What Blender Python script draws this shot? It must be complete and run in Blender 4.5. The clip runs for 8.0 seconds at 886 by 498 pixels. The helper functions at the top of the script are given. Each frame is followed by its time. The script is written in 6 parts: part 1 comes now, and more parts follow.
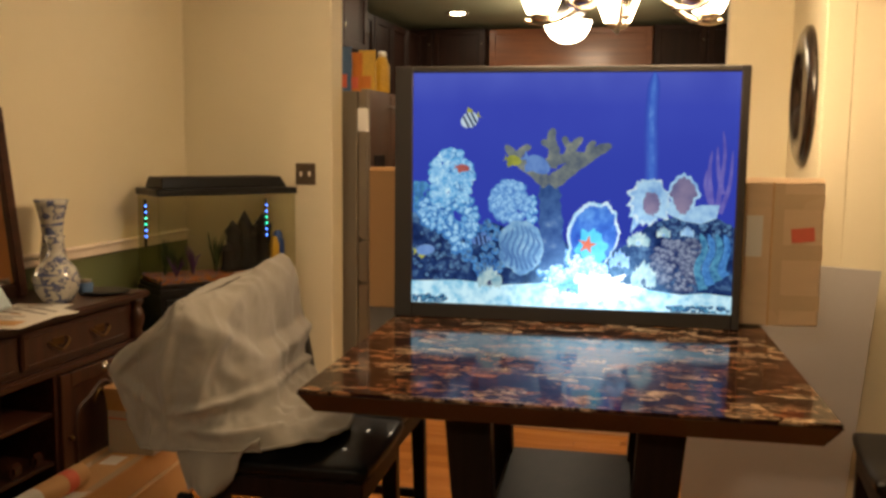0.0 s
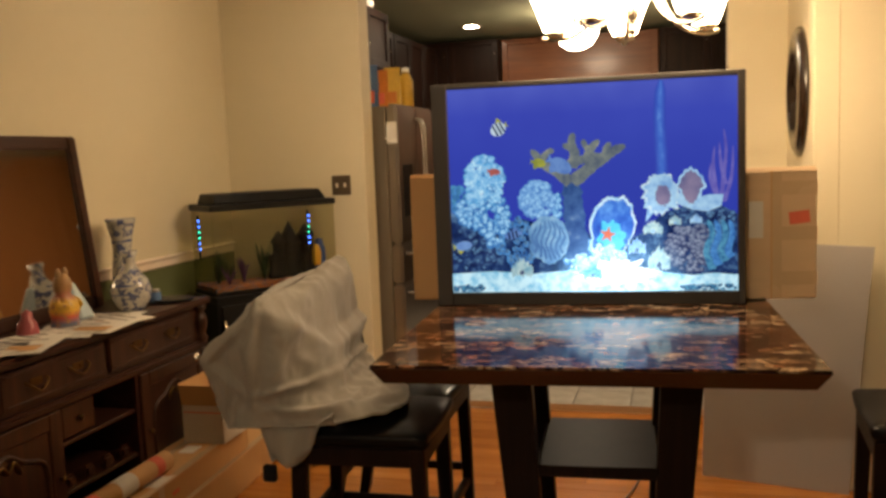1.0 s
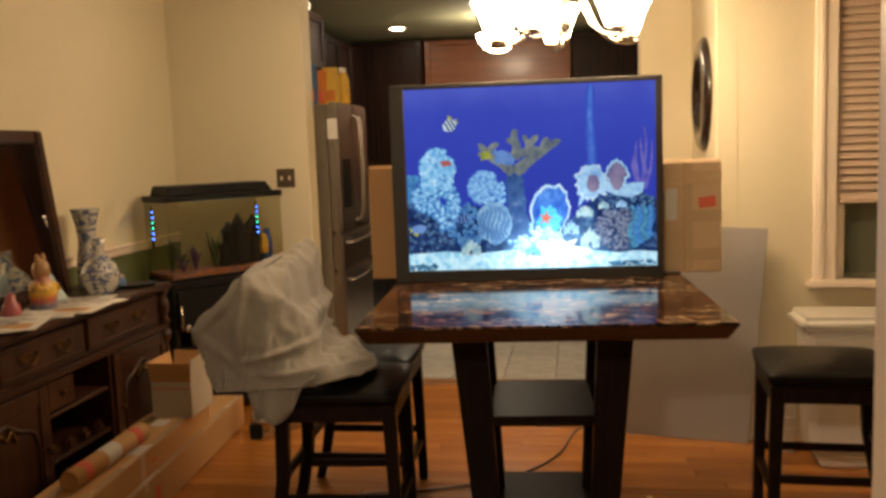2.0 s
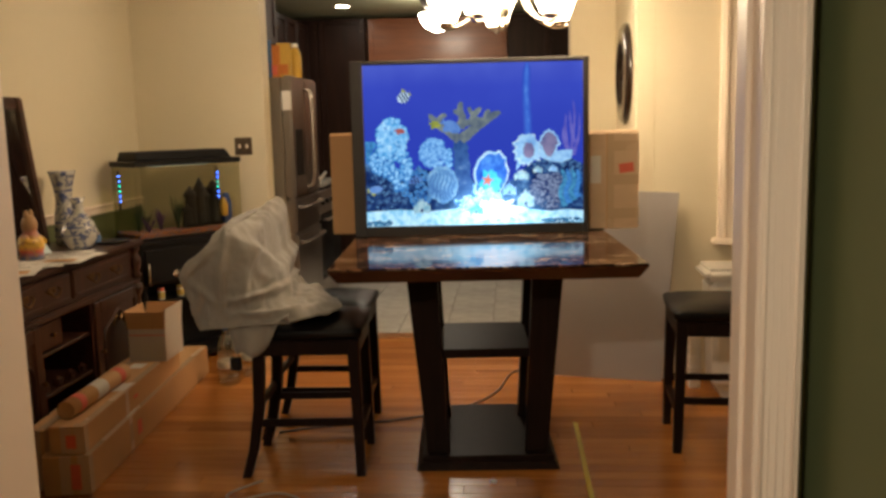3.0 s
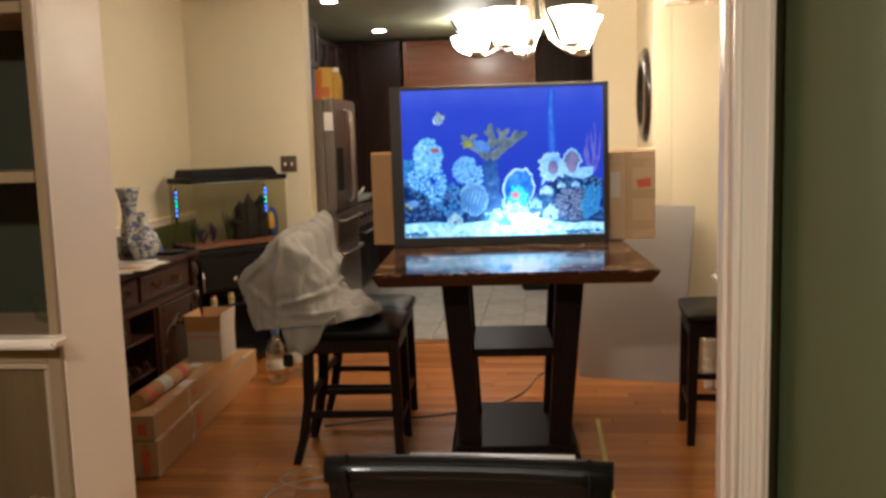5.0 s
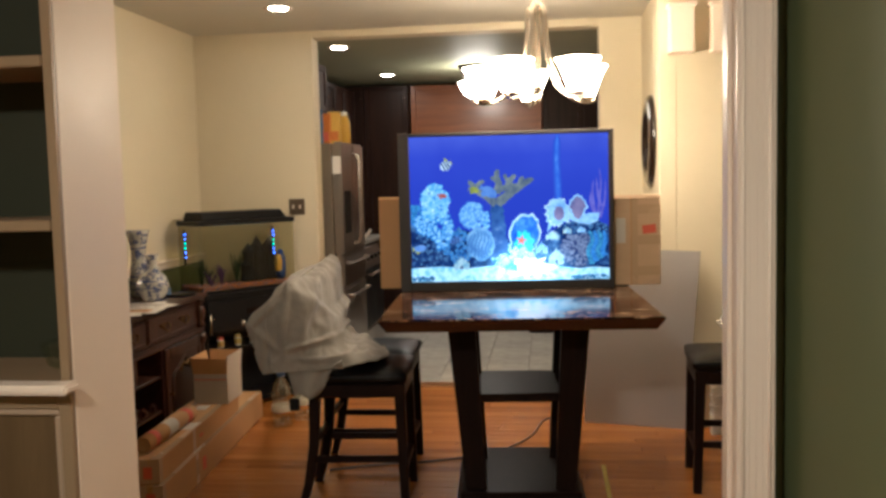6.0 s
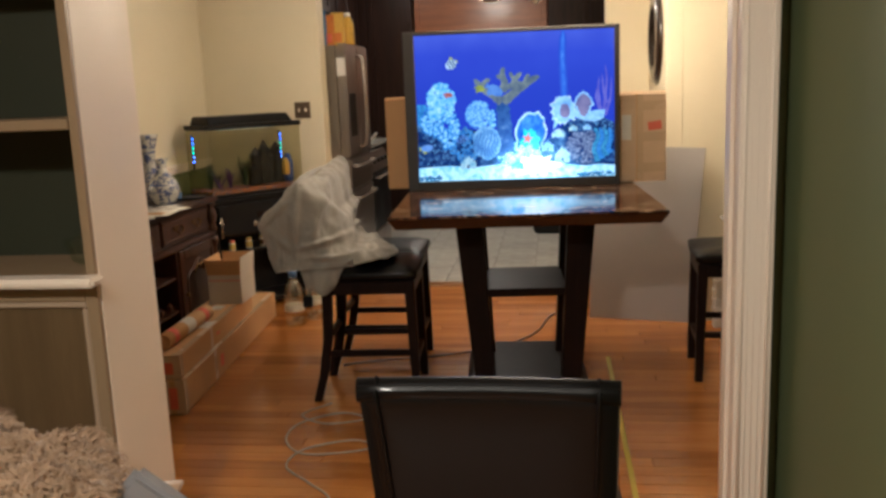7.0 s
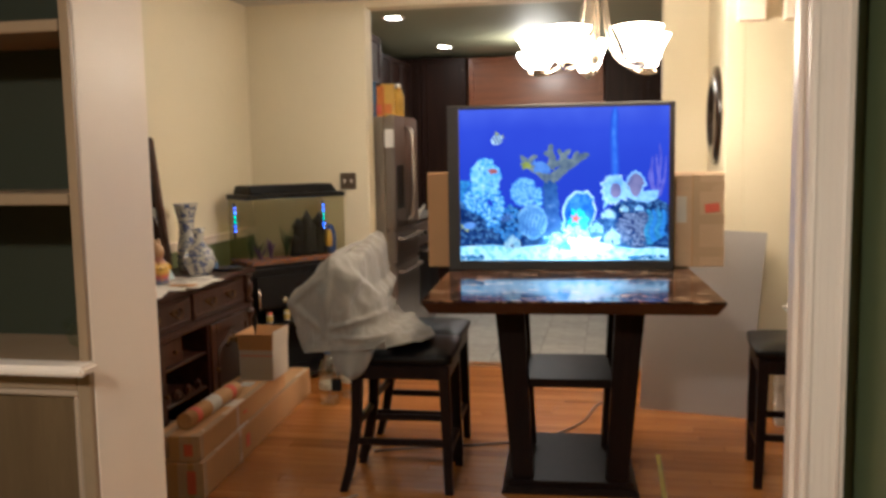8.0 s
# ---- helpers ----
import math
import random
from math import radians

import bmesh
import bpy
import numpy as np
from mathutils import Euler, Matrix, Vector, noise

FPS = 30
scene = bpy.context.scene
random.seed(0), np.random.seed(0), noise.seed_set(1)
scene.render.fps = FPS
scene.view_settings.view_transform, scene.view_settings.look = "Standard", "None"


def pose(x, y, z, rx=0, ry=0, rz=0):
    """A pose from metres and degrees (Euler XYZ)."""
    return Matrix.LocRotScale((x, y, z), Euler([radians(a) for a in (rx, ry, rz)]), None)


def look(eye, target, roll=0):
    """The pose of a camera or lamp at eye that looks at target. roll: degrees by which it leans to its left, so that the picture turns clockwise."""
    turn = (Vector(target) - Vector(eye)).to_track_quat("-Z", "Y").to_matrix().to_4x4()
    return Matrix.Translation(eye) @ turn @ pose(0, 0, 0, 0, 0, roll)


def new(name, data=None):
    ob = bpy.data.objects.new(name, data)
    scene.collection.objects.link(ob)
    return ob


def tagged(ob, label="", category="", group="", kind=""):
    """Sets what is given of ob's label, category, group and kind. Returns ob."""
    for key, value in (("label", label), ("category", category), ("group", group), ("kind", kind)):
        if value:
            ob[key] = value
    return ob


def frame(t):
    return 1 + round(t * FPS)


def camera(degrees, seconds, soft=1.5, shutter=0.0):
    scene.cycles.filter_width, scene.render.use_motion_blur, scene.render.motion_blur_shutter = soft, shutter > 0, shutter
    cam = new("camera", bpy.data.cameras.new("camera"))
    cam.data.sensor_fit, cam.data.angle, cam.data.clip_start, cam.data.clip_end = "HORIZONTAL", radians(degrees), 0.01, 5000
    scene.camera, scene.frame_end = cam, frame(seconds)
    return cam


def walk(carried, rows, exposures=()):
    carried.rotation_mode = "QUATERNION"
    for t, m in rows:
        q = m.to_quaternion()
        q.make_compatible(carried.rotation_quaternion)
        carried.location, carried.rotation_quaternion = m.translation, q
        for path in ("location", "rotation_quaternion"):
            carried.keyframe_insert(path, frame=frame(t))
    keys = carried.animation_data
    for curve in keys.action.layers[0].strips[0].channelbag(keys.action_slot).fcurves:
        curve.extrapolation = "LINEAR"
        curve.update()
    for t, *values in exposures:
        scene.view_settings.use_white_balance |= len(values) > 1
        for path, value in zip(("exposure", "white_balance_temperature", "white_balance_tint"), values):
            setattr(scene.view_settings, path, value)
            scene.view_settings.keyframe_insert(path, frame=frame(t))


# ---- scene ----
cam = camera(53.7, 8.0, soft=3.0, shutter=0.4)
PATH = [
    (0, (0.232, 0.005, 1.467), (-0.254, 1.931, 1.237), 0.6),
    (0.5, (0.241, -0.172, 1.467), (-0.228, 1.759, 1.242), 0.6),
    (1, (0.245, -0.368, 1.472), (-0.275, 1.551, 1.258), -2.2),
    (1.2, (0.214, -0.437, 1.484), (-0.272, 1.496, 1.322), -1.7),
    (1.5, (0.152, -0.566, 1.457), (-0.252, 1.389, 1.33), -1.1),
    (1.7, (0.132, -0.655, 1.461), (-0.221, 1.307, 1.297), -1.6),
    (2.8, (0.140, -1.196, 1.459), (-0.066, 0.771, 1.176), -1.5),
    (3, (0.106, -1.291, 1.43), (-0.049, 0.683, 1.148), -1.4),
    (3.5, (0.095, -1.467, 1.43), (-0.03, 0.501, 1.095), -1.6),
    (4, (0.13, -1.626, 1.432), (-0.07, 0.348, 1.176), -1.5),
    (4.5, (0.127, -1.665, 1.452), (-0.09, 0.306, 1.194), -1.8),
    (4.7, (0.133, -1.663, 1.452), (-0.09, 0.309, 1.197), -1.9),
    (5.8, (0.142, -1.681, 1.479), (-0.099, 0.296, 1.299), -1.1),
    (6, (0.137, -1.693, 1.484), (-0.102, 0.286, 1.327), -1.4),
    (6.5, (0.133, -1.739, 1.465), (-0.105, 0.228, 1.196), -1.9),
    (7, (0.135, -1.762, 1.455), (-0.12, 0.187, 1.087), -2.3),
    (7.5, (0.138, -1.686, 1.467), (-0.127, 0.273, 1.165), -1.4),
    (8, (0.176, -1.522, 1.481), (-0.203, 0.43, 1.27), -1.0),
]
walk(cam, [(t, look(eye, target, roll)) for t, eye, target, roll in PATH], exposures=((0.0, 0.0, 6450, 10), (1.7, 0.05, 6400, 10), (3.0, 0.12, 5750, 8), (3.5, 0.17, 5500, 8), (4.5, 0.28, 5150, 8), (7.0, 0.36, 5050, 8), (7.5, 0.44, 4950, 8), (8.0, 0.43, 4900, 8)))

# ---- world and lamps ----
world = bpy.data.worlds.new("night")
scene.world = world
world.use_nodes = True
world.node_tree.nodes["Background"].inputs[0].default_value = (0.02, 0.025, 0.04, 1)
world.node_tree.nodes["Background"].inputs[1].default_value = 0.3

SHADE_GLOW = 51.0      # chandelier glass
SPOT_GLOW = 120.0       # recessed kitchen lamps
LOUNGE_GLOW = 290.0      # unseen fill lamp added under the front room ceiling, behind the camera
PICTURE = 1.25         # brightness of the projected picture


# ---- materials ----
def lin(r, g, b):
    return tuple(((c / 255) / 12.92 if c <= 10 else ((c / 255 + 0.055) / 1.055) ** 2.4) for c in (r, g, b)) + (1.0,)


class Net:
    """A short way to write node trees."""

    def __init__(self, name):
        self.m = bpy.data.materials.new(name)
        self.m.use_nodes = True
        self.t = self.m.node_tree
        self.p = self.t.nodes["Principled BSDF"]
        self.out = self.t.nodes["Material Output"]

    def n(self, kind, **kw):
        node = self.t.nodes.new(kind)
        for k, v in kw.items():
            node.inputs[k.replace("_", " ")].default_value = v
        return node

    def link(self, a, b):
        self.t.links.new(a, b)

    def coords(self, scale=(1, 1, 1), which="Object"):
        tc = self.n("ShaderNodeTexCoord")
        mp = self.n("ShaderNodeMapping")
        mp.inputs["Scale"].default_value = scale
        self.link(tc.outputs[which], mp.inputs["Vector"])
        return mp.outputs["Vector"]

    def noise(self, vec, scale, detail=4.0, rough=0.55, dist=0.0):
        node = self.n("ShaderNodeTexNoise", Scale=scale, Detail=detail, Roughness=rough, Distortion=dist)
        self.link(vec, node.inputs["Vector"])
        return node.outputs["Fac"]

    def ramp(self, fac, stops):
        r = self.n("ShaderNodeValToRGB")
        e = r.color_ramp.elements
        while len(e) < len(stops):
            e.new(0.5)
        for el, (pos, col) in zip(e, stops):
            el.position, el.color = pos, col
        self.link(fac, r.inputs["Fac"])
        return r.outputs["Color"]

    def mix(self, fac, a, b, mode="MIX"):
        m = self.t.nodes.new("ShaderNodeMix")
        m.data_type, m.blend_type = "RGBA", mode
        for val, i in ((fac, 0), (a, 6), (b, 7)):
            if isinstance(val, (int, float)):
                m.inputs[i].default_value = val
            elif isinstance(val, tuple):
                m.inputs[i].default_value = val
            else:
                self.link(val, m.inputs[i])
        return m.outputs[2]

    def bump(self, height, strength=0.2, distance=0.002):
        b = self.n("ShaderNodeBump", Strength=strength, Distance=distance)
        self.link(height, b.inputs["Height"])
        self.link(b.outputs["Normal"], self.p.inputs["Normal"])

    def base(self, colour):
        if isinstance(colour, tuple):
            self.p.inputs["Base Color"].default_value = colour
        else:
            self.link(colour, self.p.inputs["Base Color"])


def shift(c, k):
    return tuple(min(1.0, v * k) for v in c[:3]) + (1.0,)


def surf(name, c, rough=0.6, metal=0.0, var=0.12, scale=3.0, fine=60.0, bump=0.15, depth=0.001, coat=0.0, stretch=(1, 1, 1), sheen=0.0):
    """A painted, cloth, plastic or metal surface with stains at one scale and grain at another."""
    s = Net(name)
    v = s.coords(stretch)
    big, small = s.noise(v, scale, 3), s.noise(v, fine, 5)
    col = s.mix(big, shift(c, 1 - var), shift(c, 1 + var))
    col = s.mix(small, shift(c, 1 - var * 0.8), col)
    s.base(col)
    rr = s.n("ShaderNodeMapRange", From_Min=0.3, From_Max=0.7, To_Min=max(0.02, rough - 0.08), To_Max=min(1, rough + 0.08))
    s.link(big, rr.inputs["Value"])
    s.link(rr.outputs["Result"], s.p.inputs["Roughness"])
    s.p.inputs["Metallic"].default_value = metal
    s.p.inputs["Coat Weight"].default_value = coat
    s.p.inputs["Sheen Weight"].default_value = sheen
    if bump:
        s.bump(small, bump, depth)
    return s.m


def wood(name, dark, light, along="y", rough=0.35, coat=0.2, per_piece=False, ring=6.0):
    """Straight-grained wood; along: the axis of the grain."""
    s = Net(name)
    st = {"x": (0.06, 1, 1), "y": (1, 0.06, 1), "z": (1, 1, 0.06)}[along]
    v = s.coords(st)
    if per_piece:
        oi = s.n("ShaderNodeObjectInfo")
        add = s.t.nodes.new("ShaderNodeVectorMath")
        add.operation = "MULTIPLY_ADD"
        add.inputs[1].default_value = (1, 1, 1)
        s.link(v, add.inputs[0])
        mul = s.n("ShaderNodeMath")
        mul.operation = "MULTIPLY"
        mul.inputs[1].default_value = 37.0
        s.link(oi.outputs["Random"], mul.inputs[0])
        s.link(mul.outputs[0], add.inputs[2])
        v = add.outputs[0]
    g1, g2 = s.noise(v, ring * 4, 5, 0.6, 0.6), s.noise(v, ring * 30, 4, 0.7)
    col = s.ramp(g1, [(0.3, dark), (0.7, light)])
    col = s.mix(g2, shift(dark, 0.9), col)
    if per_piece:
        rnd = s.ramp(oi.outputs["Random"], [(0.0, (0.72, 0.66, 0.6, 1)), (1.0, (1.12, 1.08, 1.02, 1))])
        col = s.mix(1.0, col, rnd, "MULTIPLY")
    s.base(col)
    s.p.inputs["Roughness"].default_value = rough
    s.p.inputs["Coat Weight"].default_value = coat
    s.p.inputs["Coat Roughness"].default_value = 0.15
    s.bump(g2, 0.12, 0.0006)
    return s.m


def glow(name, colour, strength):
    s = Net(name)
    e = s.n("ShaderNodeEmission", Color=colour if len(colour) == 4 else (*colour, 1), Strength=strength)
    s.link(e.outputs[0], s.out.inputs["Surface"])
    return s.m


def glowtex(name, stops, scale, strength, kind="noise", detail=5.0, spot=None):
    """One tone of the projected picture: a mottled colour that gives off light."""
    s = Net(name)
    v = s.coords()
    if kind == "cells":
        vo = s.n("ShaderNodeTexVoronoi", Scale=scale)
        s.link(v, vo.inputs["Vector"])
        fac = vo.outputs["Distance"]
    else:
        fac = s.noise(v, scale, detail, 0.6)
    e = s.n("ShaderNodeEmission", Strength=strength)
    # painted glow: the tone brightens towards a fixed bright spot low in the picture
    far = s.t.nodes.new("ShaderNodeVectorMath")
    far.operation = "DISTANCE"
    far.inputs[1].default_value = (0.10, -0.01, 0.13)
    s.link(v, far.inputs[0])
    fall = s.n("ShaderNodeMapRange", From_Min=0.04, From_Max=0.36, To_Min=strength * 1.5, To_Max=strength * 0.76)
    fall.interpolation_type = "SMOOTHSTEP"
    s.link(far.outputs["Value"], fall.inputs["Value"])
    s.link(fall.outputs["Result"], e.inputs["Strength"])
    s.link(s.ramp(fac, stops), e.inputs["Color"])
    s.link(e.outputs[0], s.out.inputs["Surface"])
    return s.m


def pane(name, tint=(1, 1, 1, 1), gloss=0.06):
    """Thin clear glass."""
    s = Net(name)
    tr, gl = s.n("ShaderNodeBsdfTransparent", Color=tint), s.n("ShaderNodeBsdfGlossy", Roughness=0.03)
    mx = s.n("ShaderNodeMixShader")
    mx.inputs[0].default_value = gloss
    s.link(tr.outputs[0], mx.inputs[1])
    s.link(gl.outputs[0], mx.inputs[2])
    s.link(mx.outputs[0], s.out.inputs["Surface"])
    return s.m


def wall_paint(name, c):
    s = Net(name)
    v = s.coords()
    big, mid, fine = s.noise(v, 1.3, 3), s.noise(v, 14, 4), s.noise(v, 160, 3)
    col = s.mix(big, shift(c, 0.95), shift(c, 1.04))
    col = s.mix(mid, shift(c, 0.96), col)
    s.base(col)
    s.p.inputs["Roughness"].default_value = 0.62
    s.bump(fine, 0.18, 0.0008)
    return s.m


CREAM = wall_paint("cream_wall_paint", (0.72, 0.64, 0.46, 1))
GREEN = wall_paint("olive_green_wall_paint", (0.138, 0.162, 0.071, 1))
# bookcase lining: the shade of the recess is mixed into this near-black green
SHADEDBACK = wall_paint("shaded_green_cabinet_lining", (0.024, 0.027, 0.012, 1))
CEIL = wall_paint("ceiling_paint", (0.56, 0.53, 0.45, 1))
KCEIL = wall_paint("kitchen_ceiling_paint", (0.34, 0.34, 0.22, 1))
TRIM = surf("white_gloss_trim", (0.84, 0.725, 0.605, 1), 0.5, var=0.03, bump=0.06)
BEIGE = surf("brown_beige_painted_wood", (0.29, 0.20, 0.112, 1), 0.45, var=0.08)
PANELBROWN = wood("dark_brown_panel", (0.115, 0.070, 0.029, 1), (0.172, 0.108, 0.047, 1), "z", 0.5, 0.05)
PLANK = wood("honey_oak", (0.45, 0.165, 0.028, 1), (0.66, 0.295, 0.062, 1), "x", 0.26, 0.35, True)
EDGEWOOD = wood("red_brown_edge_wood", (0.024, 0.008, 0.005, 1), (0.085, 0.026, 0.014, 1), "x", 0.25, 0.4)
ORANGEWOOD = wood("orange_wood_cladding", (0.46, 0.165, 0.045, 1), (0.68, 0.29, 0.09, 1), "z", 0.45, 0.1)
SUBFLOOR = surf("dark_joint", (0.16, 0.07, 0.02, 1), 0.7)
OAK = wood("oak_threshold", (0.30, 0.13, 0.04, 1), (0.5, 0.25, 0.09, 1), "x", 0.3, 0.3)
ESPRESSO = wood("espresso_stained_wood", (0.009, 0.005, 0.004, 1), (0.027, 0.0125, 0.009, 1), "z", 0.42, 0.0)
ESPRESSO.node_tree.nodes["Principled BSDF"].inputs["Specular IOR Level"].default_value = 0.1
MAHOGANY = wood("mahogany_stained_wood", (0.028, 0.010, 0.006, 1), (0.095, 0.032, 0.016, 1), "y", 0.4, 0.12)
CARVED = wood("carved_mahogany", (0.030, 0.011, 0.006, 1), (0.11, 0.038, 0.018, 1), "z", 0.4, 0.12)
CABINET = wood("dark_cabinet_wood", (0.012, 0.005, 0.0035, 1), (0.038, 0.014, 0.008, 1), "z", 0.45, 0.03)
CABINET.node_tree.nodes["Principled BSDF"].inputs["Specular IOR Level"].default_value = 0.2
REDWOOD = wood("reddish_cabinet_wood", (0.15, 0.042, 0.010, 1), (0.32, 0.105, 0.028, 1), "x", 0.4, 0.15)
LEATHER = surf("black_faux_leather", (0.0055, 0.0048, 0.0048, 1), 0.40, var=0.3, fine=220, bump=0.25, depth=0.001, coat=0.12)
LEATHER.node_tree.nodes["Principled BSDF"].inputs["Specular IOR Level"].default_value = 0.12
JACKET = surf("grey_beige_cotton", (0.30, 0.272, 0.228, 1), 0.85, var=0.12, scale=6, fine=350, bump=0.4, depth=0.0008, sheen=0.2)
CARD = surf("brown_cardboard", (0.66, 0.38, 0.165, 1), 0.8, var=0.10, scale=5, fine=90, bump=0.15, stretch=(1, 1, 0.25))
CARD2 = surf("pale_cardboard", (0.62, 0.36, 0.155, 1), 0.75, var=0.14, scale=7, fine=40, bump=0.2, stretch=(1, 1, 0.3))
TAPE = surf("packing_tape", (0.66, 0.48, 0.30, 1), 0.25, var=0.08)
WHITECARD = surf("white_cardboard", (0.66, 0.60, 0.52, 1), 0.7, var=0.07)
PAPER = surf("white_paper", (0.80, 0.77, 0.72, 1), 0.8, var=0.05)
INK = surf("grey_print", (0.25, 0.22, 0.22, 1), 0.8)
WRAPPED = surf("tape_wrapped_cardboard", (0.74, 0.54, 0.345, 1), 0.4, var=0.16, scale=6, fine=22, bump=0.5, depth=0.004, stretch=(0.5, 1, 1.6))
RED = surf("red_sticker", (0.80, 0.17, 0.10, 1), 0.6, var=0.15, scale=30)
BLACK = surf("black_plastic", (0.012, 0.012, 0.013, 1), 0.4, var=0.2)
BLACK.node_tree.nodes["Principled BSDF"].inputs["Specular IOR Level"].default_value = 0.15
BEZEL = surf("matt_black_frame", (0.040, 0.034, 0.030, 1), 0.55, var=0.25)
GREYBOARD = surf("grey_board", (0.37, 0.345, 0.33, 1), 0.7, var=0.05, scale=2, bump=0.08)
STEEL = surf("brushed_steel", (0.40, 0.36, 0.32, 1), 0.34, 1.0, var=0.08, fine=300, bump=0.05, stretch=(1, 1, 0.03))
STEELSIDE = surf("bronze_grey_fridge_side", (0.20, 0.165, 0.12, 1), 0.5, 0.3, var=0.06)
NICKEL = surf("brushed_nickel", (0.62, 0.56, 0.48, 1), 0.25, 1.0, var=0.05)
BRASS = surf("antique_brass", (0.20, 0.115, 0.045, 1), 0.35, 1.0, var=0.2, scale=30)
MATTBLACK = surf("dull_black_recess", (0.01, 0.01, 0.01, 1), 0.95)
SILVER = surf("silver_plastic", (0.55, 0.54, 0.51, 1), 0.38, 0.2, var=0.05, fine=200)
PORCELAIN = surf("white_plastic_gloss", (0.80, 0.77, 0.70, 1), 0.2, var=0.03, coat=0.3)
GROUT = surf("grey_grout", (0.30, 0.28, 0.25, 1), 0.8)
YELLOW = surf("yellow_tape_blade", (0.62, 0.48, 0.05, 1), 0.4, var=0.1)
CABLE = surf("grey_brown_cable", (0.16, 0.11, 0.08, 1), 0.5)
WHITECABLE = surf("white_grey_cable", (0.42, 0.36, 0.28, 1), 0.5)
FLUFF = surf("shaggy_beige_pile", (0.50, 0.335, 0.205, 1), 0.9, var=0.2, scale=9, sheen=0.4)
GREYCLOTH = surf("grey_cushion_cloth", (0.27, 0.26, 0.27, 1), 0.9, var=0.08, fine=250, bump=0.3)
GLASS = pane("clear_glass", (0.93, 0.96, 0.93, 1))
TANKGLASS = pane("tank_glass", (0.90, 0.895, 0.82, 1), 0.02)
MIRROR = surf("mirror_glass", (0.88, 0.88, 0.86, 1), 0.03, 1.0, var=0.01, bump=0)
BRONZE = wood("dark_round_frame_wood", (0.012, 0.006, 0.004, 1), (0.035, 0.016, 0.010, 1), "z", 0.25, 0.4)
SHADE = glow("lit_frosted_glass", (1.0, 0.71, 0.41), SHADE_GLOW)
SPOT = glow("lit_recessed_lamp", (1.0, 0.80, 0.55), SPOT_GLOW)
LOUNGE = glow("lounge_fill_light", (1.0, 0.79, 0.54), LOUNGE_GLOW)


def tile_material():
    s = Net("pale_ceramic_tile")
    v = s.coords()
    oi = s.n("ShaderNodeObjectInfo")
    big = s.noise(v, 9, 5)
    col = s.ramp(big, [(0.3, (0.50, 0.48, 0.44, 1)), (0.7, (0.66, 0.64, 0.60, 1))])
    col = s.mix(1.0, col, s.ramp(oi.outputs["Random"], [(0, (0.9, 0.9, 0.9, 1)), (1, (1.05, 1.04, 1.03, 1))]), "MULTIPLY")
    s.base(col)
    s.p.inputs["Roughness"].default_value = 0.22
    s.bump(s.noise(v, 60), 0.1)
    return s.m


TILE = tile_material()


def marble_material():
    """Polished brown faux marble: long blocky flakes of tan, rust and near-black."""
    s = Net("polished_brown_marble")
    v = s.coords((1, 2.1, 1))
    warp = s.noise(v, 5, 4, 0.6)
    vm = s.t.nodes.new("ShaderNodeVectorMath")
    vm.operation = "MULTIPLY_ADD"
    vm.inputs[1].default_value = (0.06, 0.05, 0)
    s.link(warp, vm.inputs[0])
    s.link(v, vm.inputs[2])
    cells = s.n("ShaderNodeTexVoronoi", Scale=11.0, Randomness=1.0)
    cells.distance = "CHEBYCHEV"
    s.link(vm.outputs[0], cells.inputs["Vector"])
    sep = s.n("ShaderNodeSeparateColor")
    s.link(cells.outputs["Color"], sep.inputs["Color"])
    col = s.ramp(sep.outputs["Red"], [(0.0, (0.018, 0.006, 0.004, 1)), (0.36, (0.055, 0.017, 0.008, 1)), (0.52, (0.17, 0.055, 0.02, 1)),
                                      (0.72, (0.29, 0.12, 0.045, 1)), (0.90, (0.54, 0.38, 0.22, 1))])
    streak = s.noise(s.coords((2.5, 16, 1)), 3, 6, 0.7, 1.5)
    col = s.mix(s.ramp(streak, [(0.55, (0, 0, 0, 1)), (0.66, (1, 1, 1, 1))]), col, (0.42, 0.25, 0.12, 1))
    mott = s.noise(v, 26, 6, 0.7, 0.8)
    col = s.mix(s.ramp(mott, [(0.45, (1, 1, 1, 1)), (0.62, (0, 0, 0, 1))]), col, (0.014, 0.005, 0.004, 1))
    s.base(col)
    s.p.inputs["Roughness"].default_value = 0.09
    s.p.inputs["Specular IOR Level"].default_value = 0.10
    s.p.inputs["Coat Weight"].default_value = 0.0
    s.p.inputs["Coat Roughness"].default_value = 0.05
    s.bump(s.noise(v, 3, 2), 0.05, 0.002)
    return s.m


MARBLE = marble_material()


def china_material():
    s = Net("blue_and_white_china")
    v = s.coords()
    f = s.noise(v, 32, 4, 0.55, 1.0)
    band = s.noise(s.coords((0.1, 0.1, 1)), 30, 1)
    col = s.ramp(f, [(0.50, (0.54, 0.53, 0.49, 1)), (0.57, (0.07, 0.09, 0.22, 1)), (0.66, (0.12, 0.15, 0.30, 1)), (0.73, (0.50, 0.49, 0.46, 1))])
    col = s.mix(s.ramp(band, [(0.60, (0, 0, 0, 1)), (0.64, (1, 1, 1, 1))]), col, (0.10, 0.13, 0.30, 1))
    s.base(col)
    s.p.inputs["Roughness"].default_value = 0.15
    s.p.inputs["Coat Weight"].default_value = 0.5
    return s.m


CHINA = china_material()


